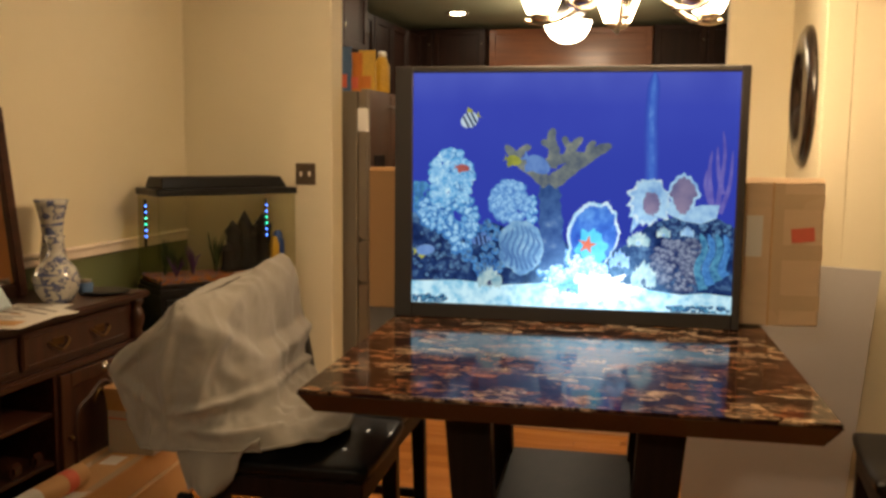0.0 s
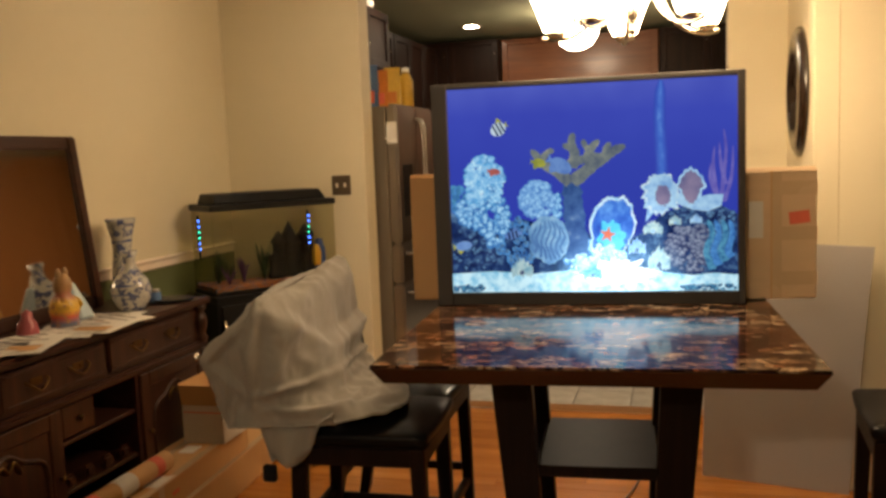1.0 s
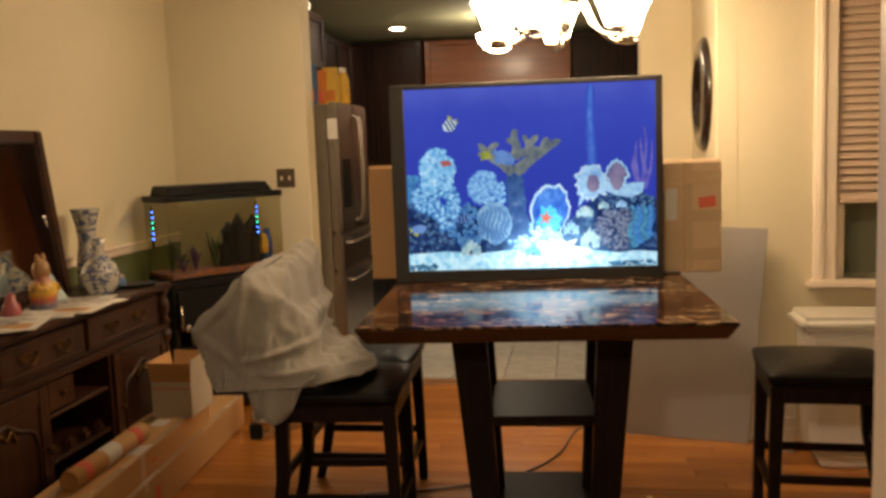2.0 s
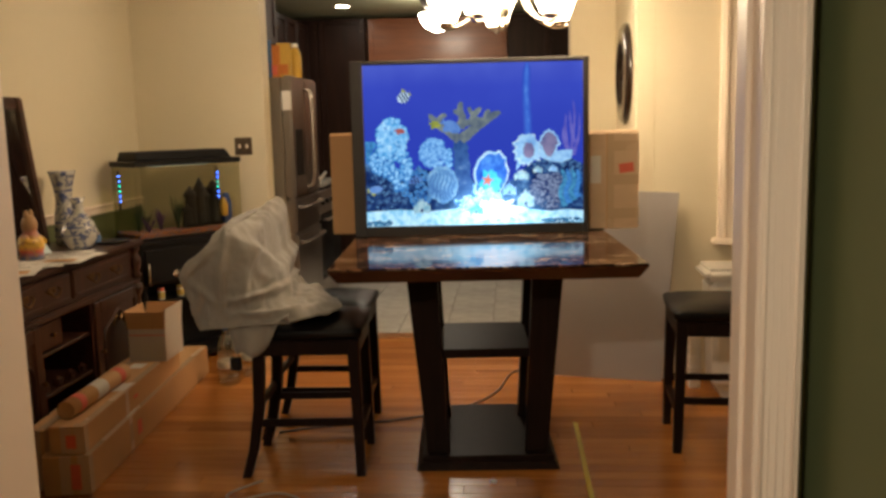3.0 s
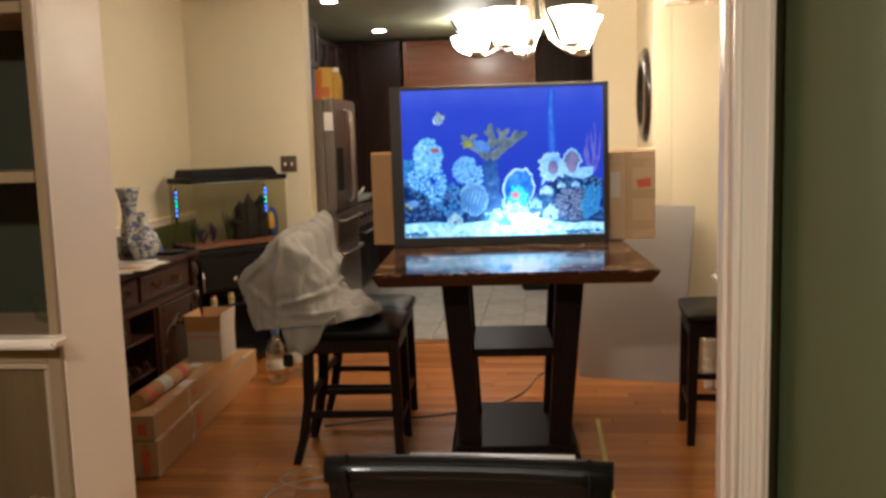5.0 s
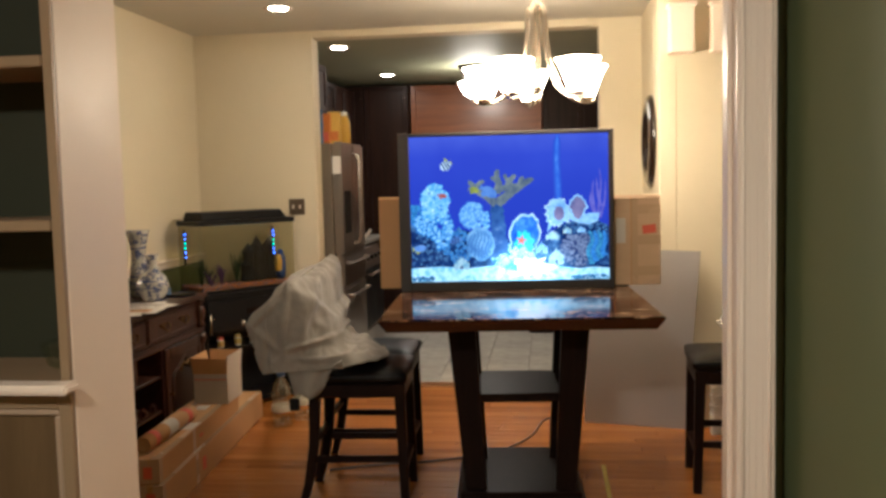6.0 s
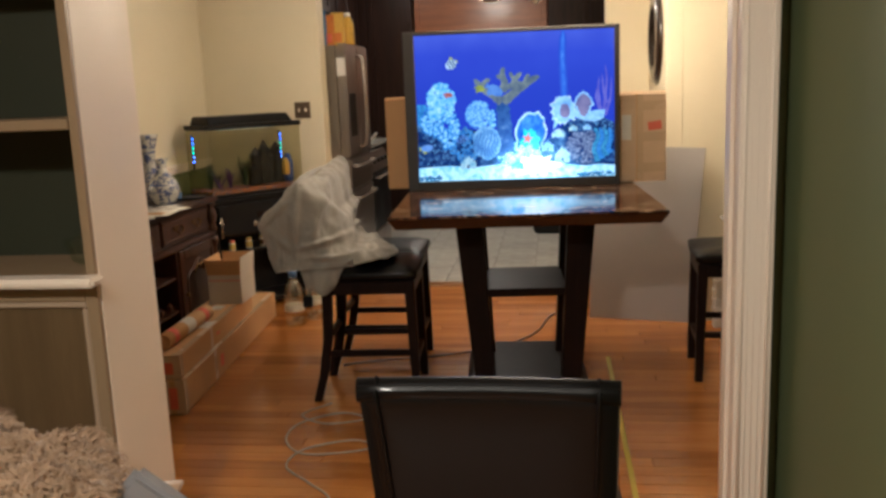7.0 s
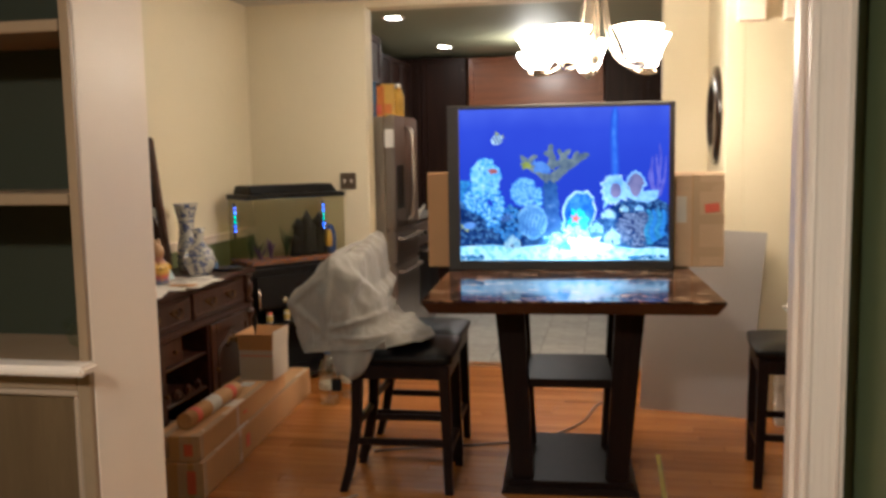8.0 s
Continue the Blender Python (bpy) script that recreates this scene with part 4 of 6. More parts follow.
# tall pale coral
polyps("picture_tall_coral", 0.025, 0.46, 0.03, 0.07, 34, 0.012, (PALEDARK, TEAL), 5)
polyps("picture_tall_coral", 0.155, 0.36, 0.055, 0.14, 100, 0.013, (PALEDARK, PALETIP), 6)
polyps("picture_tall_coral", 0.085, 0.40, 0.060, 0.08, 70, 0.013, (PALEDARK, PALETIP), 7)
polyps("picture_tall_coral", 0.125, 0.545, 0.068, 0.125, 190, 0.013, (PALE, PALETIP), 8)
# branching coral
picture("picture_branch_trunk", limb([(0.455, 0.16), (0.447, 0.32), (0.440, 0.46), (0.435, 0.56)], 0.040, 0.030), TRUNK)
for q, w0, w1 in (([(0.435, 0.53), (0.395, 0.575), (0.355, 0.61), (0.325, 0.65), (0.298, 0.695)], 0.021, 0.012), ([(0.335, 0.635), (0.352, 0.675), (0.378, 0.69)], 0.013, 0.010),
                  ([(0.44, 0.53), (0.49, 0.585), (0.545, 0.64), (0.585, 0.675), (0.625, 0.70)], 0.026, 0.013), ([(0.385, 0.585), (0.44, 0.625), (0.50, 0.645), (0.555, 0.655)], 0.019, 0.014),
                  ([(0.44, 0.60), (0.450, 0.67), (0.440, 0.72), (0.446, 0.768)], 0.019, 0.012), ([(0.447, 0.68), (0.425, 0.705), (0.41, 0.70)], 0.012, 0.010),
                  ([(0.49, 0.63), (0.505, 0.685), (0.535, 0.73)], 0.017, 0.012), ([(0.505, 0.68), (0.485, 0.71), (0.482, 0.735)], 0.012, 0.009), ([(0.555, 0.65), (0.56, 0.69), (0.575, 0.715)], 0.013, 0.009)):
    picture("picture_branch_coral", limb(q, w0, w1), BROWN)
polyps("picture_rock_growth", 0.385, 0.42, 0.018, 0.06, 24, 0.010, (PALEDARK, PALETIP), 9)
# ball coral over brain coral
polyps("picture_ball_coral", 0.315, 0.455, 0.058, 0.085, 150, 0.013, (LILACDARK, LILACTIP), 10)
picture("picture_brain_coral", blob(0.352, 0.255, 0.072, 0.118, 0.06, 60, 6, 4.0), BRAIN)
for k in range(7):
    x0 = 0.300 + 0.017 * k
    hh = 0.098 * math.sqrt(max(0.1, 1 - ((x0 - 0.352) / 0.068) ** 2))
    picture("picture_brain_fold", limb([(x0 + 0.009 * math.sin(8 * f + 0.5 * k), 0.255 + hh * (2 * f - 1)) for f in (0.0, 0.2, 0.4, 0.6, 0.8, 1.0)], 0.0045, 0.003), FOLD)
# pebbly rock, teal clam and small corals on the other side
polyps("picture_pebbly_rock", 0.845, 0.205, 0.085, 0.115, 150, 0.0125, (PEBDARK, PEBTIP), 11, 1.0)
for k in range(4):
    picture("picture_teal_plant", limb([(0.915 + 0.022 * k, 0.10 + 0.02 * k), (0.895 + 0.024 * k, 0.19), (0.915 + 0.022 * k, 0.27), (0.90 + 0.024 * k, 0.335)], 0.013, 0.008), (TEAL, PALEDARK)[k % 2])
# frilled cup corals
picture("picture_cup_coral", [(0.69, 0.33), (0.715, 0.37), (0.735, 0.40), (0.79, 0.42), (0.85, 0.385), (0.90, 0.375), (0.945, 0.40), (0.952, 0.455), (0.90, 0.455), (0.86, 0.44), (0.80, 0.47), (0.74, 0.46), (0.70, 0.42)], SKIRT)
picture("picture_cup_coral", fan_shell(0.845, 0.485, 0.050, 0.092, 15, 0.1), SKIRT)
picture("picture_cup_coral_inside", fan_shell(0.845, 0.490, 0.041, 0.074, 15, 0.1), PEACH)
picture("picture_cup_coral", blob(0.742, 0.465, 0.060, 0.095, 0.16, 70, 11, 4.0), RIM)
picture("picture_cup_coral", blob(0.745, 0.468, 0.052, 0.082, 0.16, 70, 11, 4.0), SKIRT)
picture("picture_cup_coral_inside", blob(0.750, 0.455, 0.026, 0.048, 0.14, 50, 13, 4.0), PEACH)
# the open shell with its glowing heart
picture("picture_shell", [(u + 0.10 * (v - 0.32), v) for u, v in blob(0.575, 0.305, 0.078, 0.160, 0.07, 80, 31, 2.5)], RIM)
picture("picture_shell_inside", [(u + 0.10 * (v - 0.32), v) for u, v in blob(0.577, 0.300, 0.070, 0.148, 0.07, 80, 31, 2.5)], INNER)
picture("picture_shell_heart", blob(0.573, 0.262, 0.046, 0.080, 0.14, 50, 22, 3.0), CYAN)
picture("picture_orange_star", [(0.560 + (0.030 if k % 2 == 0 else 0.012) * math.sin(math.pi * k / 5 + 0.2), 0.275 + (0.042 if k % 2 == 0 else 0.016) * math.cos(math.pi * k / 5 + 0.2)) for k in range(10)], STAR)
# sand and the brightly lit corals that stand on it
picture("picture_sand", [(0, 0), (1, 0), (1, 0.075), (0.92, 0.085), (0.85, 0.075), (0.7, 0.10), (0.5, 0.115), (0.3, 0.09), (0.15, 0.105), (0, 0.095)], SAND)
polyps("picture_front_rock", 0.06, 0.018, 0.08, 0.016, 40, 0.008, (ROCKDARK, TEAL), 12, 1.0)
polyps("picture_front_rock", 0.90, 0.015, 0.10, 0.014, 40, 0.008, (ROCKDARK, TEAL), 13, 1.0)
polyps("picture_bright_coral", 0.555, 0.17, 0.060, 0.055, 60, 0.012, (PALE, RIM), 14)
picture("picture_bright_patch", blob(0.585, 0.09, 0.13, 0.062, 0.25, 90, 16, 5.0), BRIGHT)
polyps("picture_bright_coral", 0.47, 0.135, 0.045, 0.045, 50, 0.010, (PALE, RIM), 15)
for cu, cv, ru, rv, n, mt in ((0.255, 0.105, 0.030, 0.060, 6, CREAMY), (0.505, 0.085, 0.026, 0.050, 5, PALE), (0.735, 0.135, 0.030, 0.072, 7, CREAMY), (0.66, 0.205, 0.024, 0.05, 5, SKIRT), (0.715, 0.295, 0.026, 0.042, 6, CREAMY), (0.79, 0.33, 0.016, 0.03, 5, CREAMY), (0.86, 0.335, 0.016, 0.03, 5, SKIRT)):
    for k in range(n):
        f = k / (n - 1) * 2 - 1
        picture("picture_flower_coral", blob(cu + ru * f, cv + rv * 0.35 * (1 - abs(f)), ru * 0.30, rv * (0.80 - 0.30 * abs(f)), 0.22, 22, 50 + k, 3.0), mt)
    picture("picture_flower_heart", blob(cu, cv - rv * 0.15, ru * 0.26, rv * 0.20, 0.3, 18, 70, 3.0), PEBDARK if cv < 0.25 else SKIRT)
# fish
swimmer(0.185, 0.80, 0.026, 0.5, FISHW, FISHY, FISHD, 1.5)
swimmer(0.325, 0.63, 0.022, 2.9, FISHY, FISHY, None, 1.2)
swimmer(0.400, 0.615, 0.038, 2.6, FISHB, FISHB, None, 1.1)
swimmer(0.165, 0.595, 0.019, 3.0, FISHR, FISHR, None, 1.0)
swimmer(0.225, 0.285, 0.026, 0.2, FISHB, FISHB, FISHD, 1.0)
swimmer(0.045, 0.235, 0.028, 3.3, FISHB, FISHY, None, 1.0)



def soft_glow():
    """The picture's bright bloom, painted as an added glowing sheet: it fades out round its heart, over what lies
    behind it.
    """
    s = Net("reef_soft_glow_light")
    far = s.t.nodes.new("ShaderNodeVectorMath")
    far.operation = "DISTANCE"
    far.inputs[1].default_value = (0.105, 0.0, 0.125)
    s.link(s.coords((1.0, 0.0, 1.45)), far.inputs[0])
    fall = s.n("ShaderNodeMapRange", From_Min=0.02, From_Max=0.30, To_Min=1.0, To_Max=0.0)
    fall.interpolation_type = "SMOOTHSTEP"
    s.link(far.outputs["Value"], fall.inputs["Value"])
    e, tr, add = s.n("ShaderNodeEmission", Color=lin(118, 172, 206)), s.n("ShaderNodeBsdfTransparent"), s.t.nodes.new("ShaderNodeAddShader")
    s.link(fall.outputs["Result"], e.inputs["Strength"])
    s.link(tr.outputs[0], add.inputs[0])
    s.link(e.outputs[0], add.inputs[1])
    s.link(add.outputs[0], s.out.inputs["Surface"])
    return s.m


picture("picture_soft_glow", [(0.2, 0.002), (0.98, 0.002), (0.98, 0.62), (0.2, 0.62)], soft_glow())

# cardboard boxes that flank the screen
cb = thing("cardboard_box", "tall worn brown cardboard box propping the screen", "box", pose(0.505, 2.955, 0.9165, 0, 0, 8), "boxes beside the screen")
part("body", box(-0.20, 0.205, -0.055, 0.15, 0, 0.455, 0.006), WRAPPED, cb)
part("tape_strip", box(0.05, 0.085, -0.0565, -0.0545, 0.003, 0.45, 0), TAPE, cb, "glossy packing tape")
part("label", box(-0.03, 0.022, -0.057, -0.0555, 0.22, 0.35, 0), PAPER, cb, "white shipping label")
part("sticker", turned(box(-0.035, 0.035, -0.001, 0.0005, -0.022, 0.022, 0), pose(0.145, -0.0555, 0.29, 0, -6, 0)), RED, cb, "red sticker")
part("flap", hexa(rect(-0.20, 0.205, -0.055, -0.052, 0.453), rect(-0.195, 0.20, -0.045, -0.042, 0.468), 0), WRAPPED, cb)
part("edge_fold", box(0.048, 0.052, -0.058, -0.055, 0, 0.455, 0), CARD, cb)
for zz in (0.05, 0.21, 0.37):
    part("tape_band", box(0.052, 0.2055, -0.0562, -0.0548, zz, zz + 0.048, 0), TAPE, cb, "glossy packing tape")
cb = thing("cardboard_box", "narrow brown cardboard box propping the screen", "box", pose(-0.66, 2.80, 0.9165, 0, 0, 2), "boxes beside the screen")
part("body", box(-0.085, 0.12, 0.045, 0.20, 0, 0.475, 0.005), CARD, cb)
part("flap", hexa(rect(-0.085, 0.12, 0.045, 0.048, 0.473), rect(-0.08, 0.12, 0.05, 0.053, 0.484), 0), CARD, cb)

# grey sheet leaning on the table's back edge
sheet = hexa([(0.34, 3.584, 0.0), (0.920, 3.445, 0.0), (0.922, 3.455, 0.0), (0.342, 3.594, 0.0)],
             [(0.36, 3.56, 1.062), (0.998, 3.412, 1.042), (1.000, 3.422, 1.042), (0.362, 3.57, 1.062)], 0.001)
single("grey_board", sheet, GREYBOARD, "large grey board leaning behind the table", "board")


# ---- counter stools ----
def stool(label, m, back=True):
    """A counter stool that faces +x: padded saddle seat, four legs, stretchers, padded back."""
    t = thing("counter_stool", label, "stool", m, "counter stools")
    part("seat", cushion(-0.235, 0.235, -0.225, 0.225, 0.575, 0.645, 0.012), LEATHER, t, "padded black faux leather seat")
    part("seat_frame", box(-0.215, 0.215, -0.20, 0.20, 0.515, 0.577, 0.006), ESPRESSO, t)
    for sy in (-1, 1):
        part("leg", sweep([(0.205, sy * 0.185, 0.0), (0.198, sy * 0.182, 0.3), (0.19, sy * 0.178, 0.575)], [0.036, 0.042, 0.048], [0.036, 0.042, 0.048]), ESPRESSO, t)
        part("leg", sweep([(-0.27, sy * 0.185, 0.0), (-0.235, sy * 0.183, 0.12), (-0.205, sy * 0.18, 0.30), (-0.195, sy * 0.178, 0.575)], [0.036, 0.04, 0.044, 0.048], [0.036, 0.04, 0.044, 0.048]), ESPRESSO, t)
        part("stretcher", box(-0.222, 0.195, sy * 0.183 - 0.010, sy * 0.183 + 0.010, 0.215, 0.245, 0.003), ESPRESSO, t)
    part("stretcher", box(0.185, 0.212, -0.175, 0.175, 0.16, 0.192, 0.003), ESPRESSO, t)
    part("stretcher", box(-0.225, -0.20, -0.175, 0.175, 0.28, 0.31, 0.003), ESPRESSO, t)
    if back:
        def slope(y, f):
            return -0.205 - 0.075 * f - 0.03 * f ** 3 + 0.012 * (1 - y * y)
        pan = bmesh.new()
        bmesh.ops.create_cube(pan, size=2)
        bmesh.ops.subdivide_edges(pan, edges=list(pan.edges), cuts=9, use_grid_fill=True)
        for v in pan.verts:
            x, y, z = v.co
            f = (z + 1) / 2
            wide = 0.196 + 0.003 * f
            lean = slope(y, f)
            thick = 0.022
            e = max(abs(y), abs(z))
            v.co = (lean + x * thick * (1 - 0.35 * e ** 8), y * wide * (1 - 0.02 * abs(x)), 0.60 + 0.41 * f)
        part("backrest", pan, LEATHER, t, "padded back with a rolled top", True)
        for sy in (-1, 1):
            part("piping", tube([(slope(0.84, f) - 0.0215, sy * (0.158 + 0.01 * f), 0.60 + 0.41 * f) for f in (0.02, 0.2, 0.4, 0.6, 0.75, 0.88, 0.97)] + [(slope(0.84, 1), sy * 0.168, 1.019), (slope(0.84, 0.97) + 0.021, sy * 0.168, 1.0)], 0.0035, 6), LEATHER, t)
        part("top_roll", tube([(slope(y, 1) + 0.006, y * 0.200, 0.998) for y in (-1, -0.6, -0.2, 0.2, 0.6, 1)], 0.019, 14), LEATHER, t)
    return t


stool("espresso wooden counter stool with a jacket over its back", pose(-0.738, 2.303, 0, 0, 0, 3))
stool("espresso wooden counter stool pushed to the table", pose(-0.775, 2.735, 0, 0, 0, 1))
stool("backless espresso counter stool with black padded seat", pose(1.026, 2.575, 0, 0, 0, 177), False)
stool("black padded counter stool with a projector on its seat", pose(0.036, -0.203, 0, 0, 0, 88.5))

# projector
pj = thing("projector", "silver video projector on a stool seat", "projector", pose(0.022, -0.015, 0.668, 0, 0, -1))
pb = box(-0.195, 0.195, -0.15, 0.15, 0.0, 0.128, 0.022, seg=5)
part("case", pb, SILVER, pj, "silver plastic case", True)
part("focus_window", box(-0.115, -0.025, 0.045, 0.115, 0.1265, 0.1288, 0.001), MATTBLACK, pj, "dark lens adjustment recess")
for x in (-0.095, -0.05):
    part("dial", lathe([(0.015, 0), (0.013, 0.004), (0, 0.005)], 14, (x, 0.08, 0.129)), BLACK, pj)
part("label", box(0.09, 0.125, 0.05, 0.10, 0.1275, 0.1288, 0), PAPER, pj, "small pale sticker")
part("lens", turned(lathe([(0.04, 0), (0.038, 0.02), (0.03, 0.022), (0, 0.012)], 20), pose(-0.07, 0.149, 0.065, -90, 0, 0)), BLACK, pj)
for i in range(7):
    part("vent", box(-0.02 + i * 0.015, -0.012 + i * 0.015, -0.12, -0.06, 0.1275, 0.1288, 0), BLACK, pj)

# ---- jacket: cloth slung over the stool's back, falling to the seat ----
def loft(columns, nu, nv):
    """Smooth grid through columns of control points."""
    rows = list(zip(*columns))
    wide = [spline(r, max(1, round(nu / (len(columns) - 1)))) for r in rows]
    grid = [spline(c, max(1, round(nv / (len(rows) - 1)))) for c in zip(*wide)]
    return np.array([[tuple(v) for v in c] for c in grid])


def jacket():
    # over the stool's back, down to the middle of the fall, to the hem; from the far edge round the near side to the back
    cols = [((-0.925, 2.585, 1.106), (-0.902, 2.592, 1.062), (-0.890, 2.610, 0.90), (-0.872, 2.615, 0.76), (-0.760, 2.600, 0.676)),
            ((-0.932, 2.545, 1.130), (-0.890, 2.535, 1.082), (-0.882, 2.510, 0.90), (-0.858, 2.490, 0.75), (-0.655, 2.430, 0.678)),
            ((-0.948, 2.470, 1.120), (-0.892, 2.460, 1.066), (-0.876, 2.385, 0.88), (-0.822, 2.330, 0.735), (-0.608, 2.250, 0.680)),
            ((-0.968, 2.380, 1.090), (-0.908, 2.350, 1.040), (-0.870, 2.250, 0.87), (-0.800, 2.190, 0.735), (-0.670, 2.100, 0.682)),
            ((-0.978, 2.280, 1.070), (-0.926, 2.240, 1.020), (-0.900, 2.140, 0.87), (-0.855, 2.090, 0.745), (-0.800, 2.046, 0.664)),
            ((-0.990, 2.180, 1.060), (-0.950, 2.140, 1.008), (-0.940, 2.072, 0.87), (-0.925, 2.050, 0.745), (-0.930, 2.038, 0.652)),
            ((-1.000, 2.100, 1.055), (-0.975, 2.062, 1.000), (-0.995, 2.030, 0.87), (-1.015, 2.040, 0.745), (-1.045, 2.038, 0.646)),
            ((-1.010, 2.075, 1.052), (-1.035, 2.045, 0.995), (-1.110, 2.020, 0.90), (-1.105, 2.045, 0.755), (-1.100, 2.050, 0.640)),
            ((-1.006, 2.088, 1.056), (-1.085, 2.055, 0.975), (-1.200, 2.020, 0.865), (-1.185, 2.060, 0.745), (-1.150, 2.085, 0.632)),
            ((-0.995, 2.150, 1.060), (-1.090, 2.140, 1.012), (-1.180, 2.160, 0.86), (-1.175, 2.175, 0.76), (-1.165, 2.180, 0.660)),
            ((-0.972, 2.350, 1.086), (-1.092, 2.360, 1.036), (-1.110, 2.380, 0.86), (-1.110, 2.390, 0.78), (-1.105, 2.400, 0.700)),
            ((-0.925, 2.585, 1.108), (-1.080, 2.590, 1.044), (-1.080, 2.600, 0.88), (-1.065, 2.600, 0.80), (-1.045, 2.600, 0.720))]
    p = loft(cols, 132, 68)
    nu, nv = p.shape[:2]
    nrm = np.cross(np.gradient(p, axis=0), np.gradient(p, axis=1))
    nrm /= np.maximum(np.linalg.norm(nrm, axis=-1, keepdims=True), 1e-9)
    # long taut folds in the plane of the fall: (x0, z0, x1, z1, width, height)
    folds = ((-1.00, 1.03, -0.76, 0.72, 0.050, 0.020), (-0.93, 1.08, -0.95, 0.74, 0.045, 0.012), (-1.01, 1.01, -1.04, 0.68, 0.040, 0.018),
             (-0.86, 1.05, -0.70, 0.72, 0.045, 0.014), (-1.03, 0.98, -1.18, 0.86, 0.035, 0.014), (-1.17, 0.86, -1.06, 0.74, 0.030, 0.014),
             (-1.02, 0.76, -0.84, 0.79, 0.026, 0.018), (-0.98, 0.71, -0.72, 0.70, 0.024, 0.016), (-0.84, 0.78, -0.66, 0.70, 0.026, 0.014), (-1.12, 0.82, -1.14, 0.68, 0.026, 0.012))
    for i in range(nu):
        for j in range(nv):
            x, y, z = p[i, j]
            f = j / (nv - 1)
            h = 0.0
            for x0, z0, x1, z1, w, a in folds:
                dx, dz = x1 - x0, z1 - z0
                q = max(0.0, min(1.0, ((x - x0) * dx + (z - z0) * dz) / (dx * dx + dz * dz)))
                off = ((x - x0) * dz - (z - z0) * dx) / math.hypot(dx, dz)
                d = math.hypot(x - x0 - q * dx, z - z0 - q * dz)
                # steep on one side, long on the other
                h += 1.7 * a * max(0.0, 1 - d / (w if off > 0 else 0.45 * w)) * math.sin(math.pi * (0.12 + 0.76 * q))
            wave = noise.noise(Vector((x * 13, y * 13, z * 4.5 + 2)))
            fine = noise.noise(Vector((x * 34, y * 34, z * 26)))
            h += (0.045 * (0.25 - abs(wave)) + 0.012 * (0.2 - abs(fine))) * (0.25 + 0.75 * f) * (1 - 0.6 * max(0.0, f - 0.85) / 0.15)
            p[i, j] += nrm[i, j] * h
    bm = bmesh.new()
    grid = [[bm.verts.new(p[i, j]) for j in range(nv)] for i in range(nu)]
    for i in range(nu - 1):
        for j in range(nv - 1):
            f = bm.faces.new((grid[i][j], grid[i + 1][j], grid[i + 1][j + 1], grid[i][j + 1]))
            f.smooth = True
    t = thing("jacket", "grey-beige cotton jacket slung over a stool back", "jacket")
    ob = part("cloth", bm, JACKET, t)
    md = ob.modifiers.new("thickness", "SOLIDIFY")
    md.thickness = 0.004
    third = nu * 7 // 11
    for name, line in (("hem_seam", [Vector(p[i, nv - 2]) for i in range(4, nu - 4)]), ("side_seam", [Vector(p[third, j]) for j in range(6, nv - 3)])):
        part(name, tube(line, 0.0032, 6), JACKET, t)
    # lining and shirt tail that hang below the hem
    tail = bmesh.new()
    cols = []
    for i in range(13):
        f = i / 12
        x0 = -1.035 + 0.26 * f
        low = 0.525 + 0.02 * math.sin(f * 9) + 0.17 * max(0.0, f - 0.35) / 0.65
        cols.append([tail.verts.new((x0 + 0.03 * g * (1 - f), 2.062 + 0.022 * math.sin(f * 11 + g * 1.5) * (0.3 + g) - 0.01 * g, 0.66 + (low - 0.66) * g)) for g in (0, 0.2, 0.4, 0.6, 0.8, 1)])
    for c0, c1 in zip(cols, cols[1:]):
        for k in range(5):
            tail.faces.new((c0[k], c1[k], c1[k + 1], c0[k + 1])).smooth = True
    tl = part("tail", tail, JACKET, t)
    tm = tl.modifiers.new("thickness", "SOLIDIFY")
    tm.thickness = 0.004
    q = (-1.0, 2.055, 0.515)
    part("strap_buckle", box(q[0] - 0.025, q[0] + 0.02, q[1] - 0.012, q[1] + 0.012, q[2] - 0.045, q[2] + 0.01, 0.006), BLACK, t, "black plastic buckle")
    q = p[nu * 8 // 11, nv // 2]
    part("toggle", lathe([(0.010, 0), (0.012, 0.008), (0.005, 0.024), (0, 0.024)], 12, (q[0] - 0.006, q[1] - 0.01, q[2])), NICKEL, t, "metal cord toggle")
    return t


jacket()

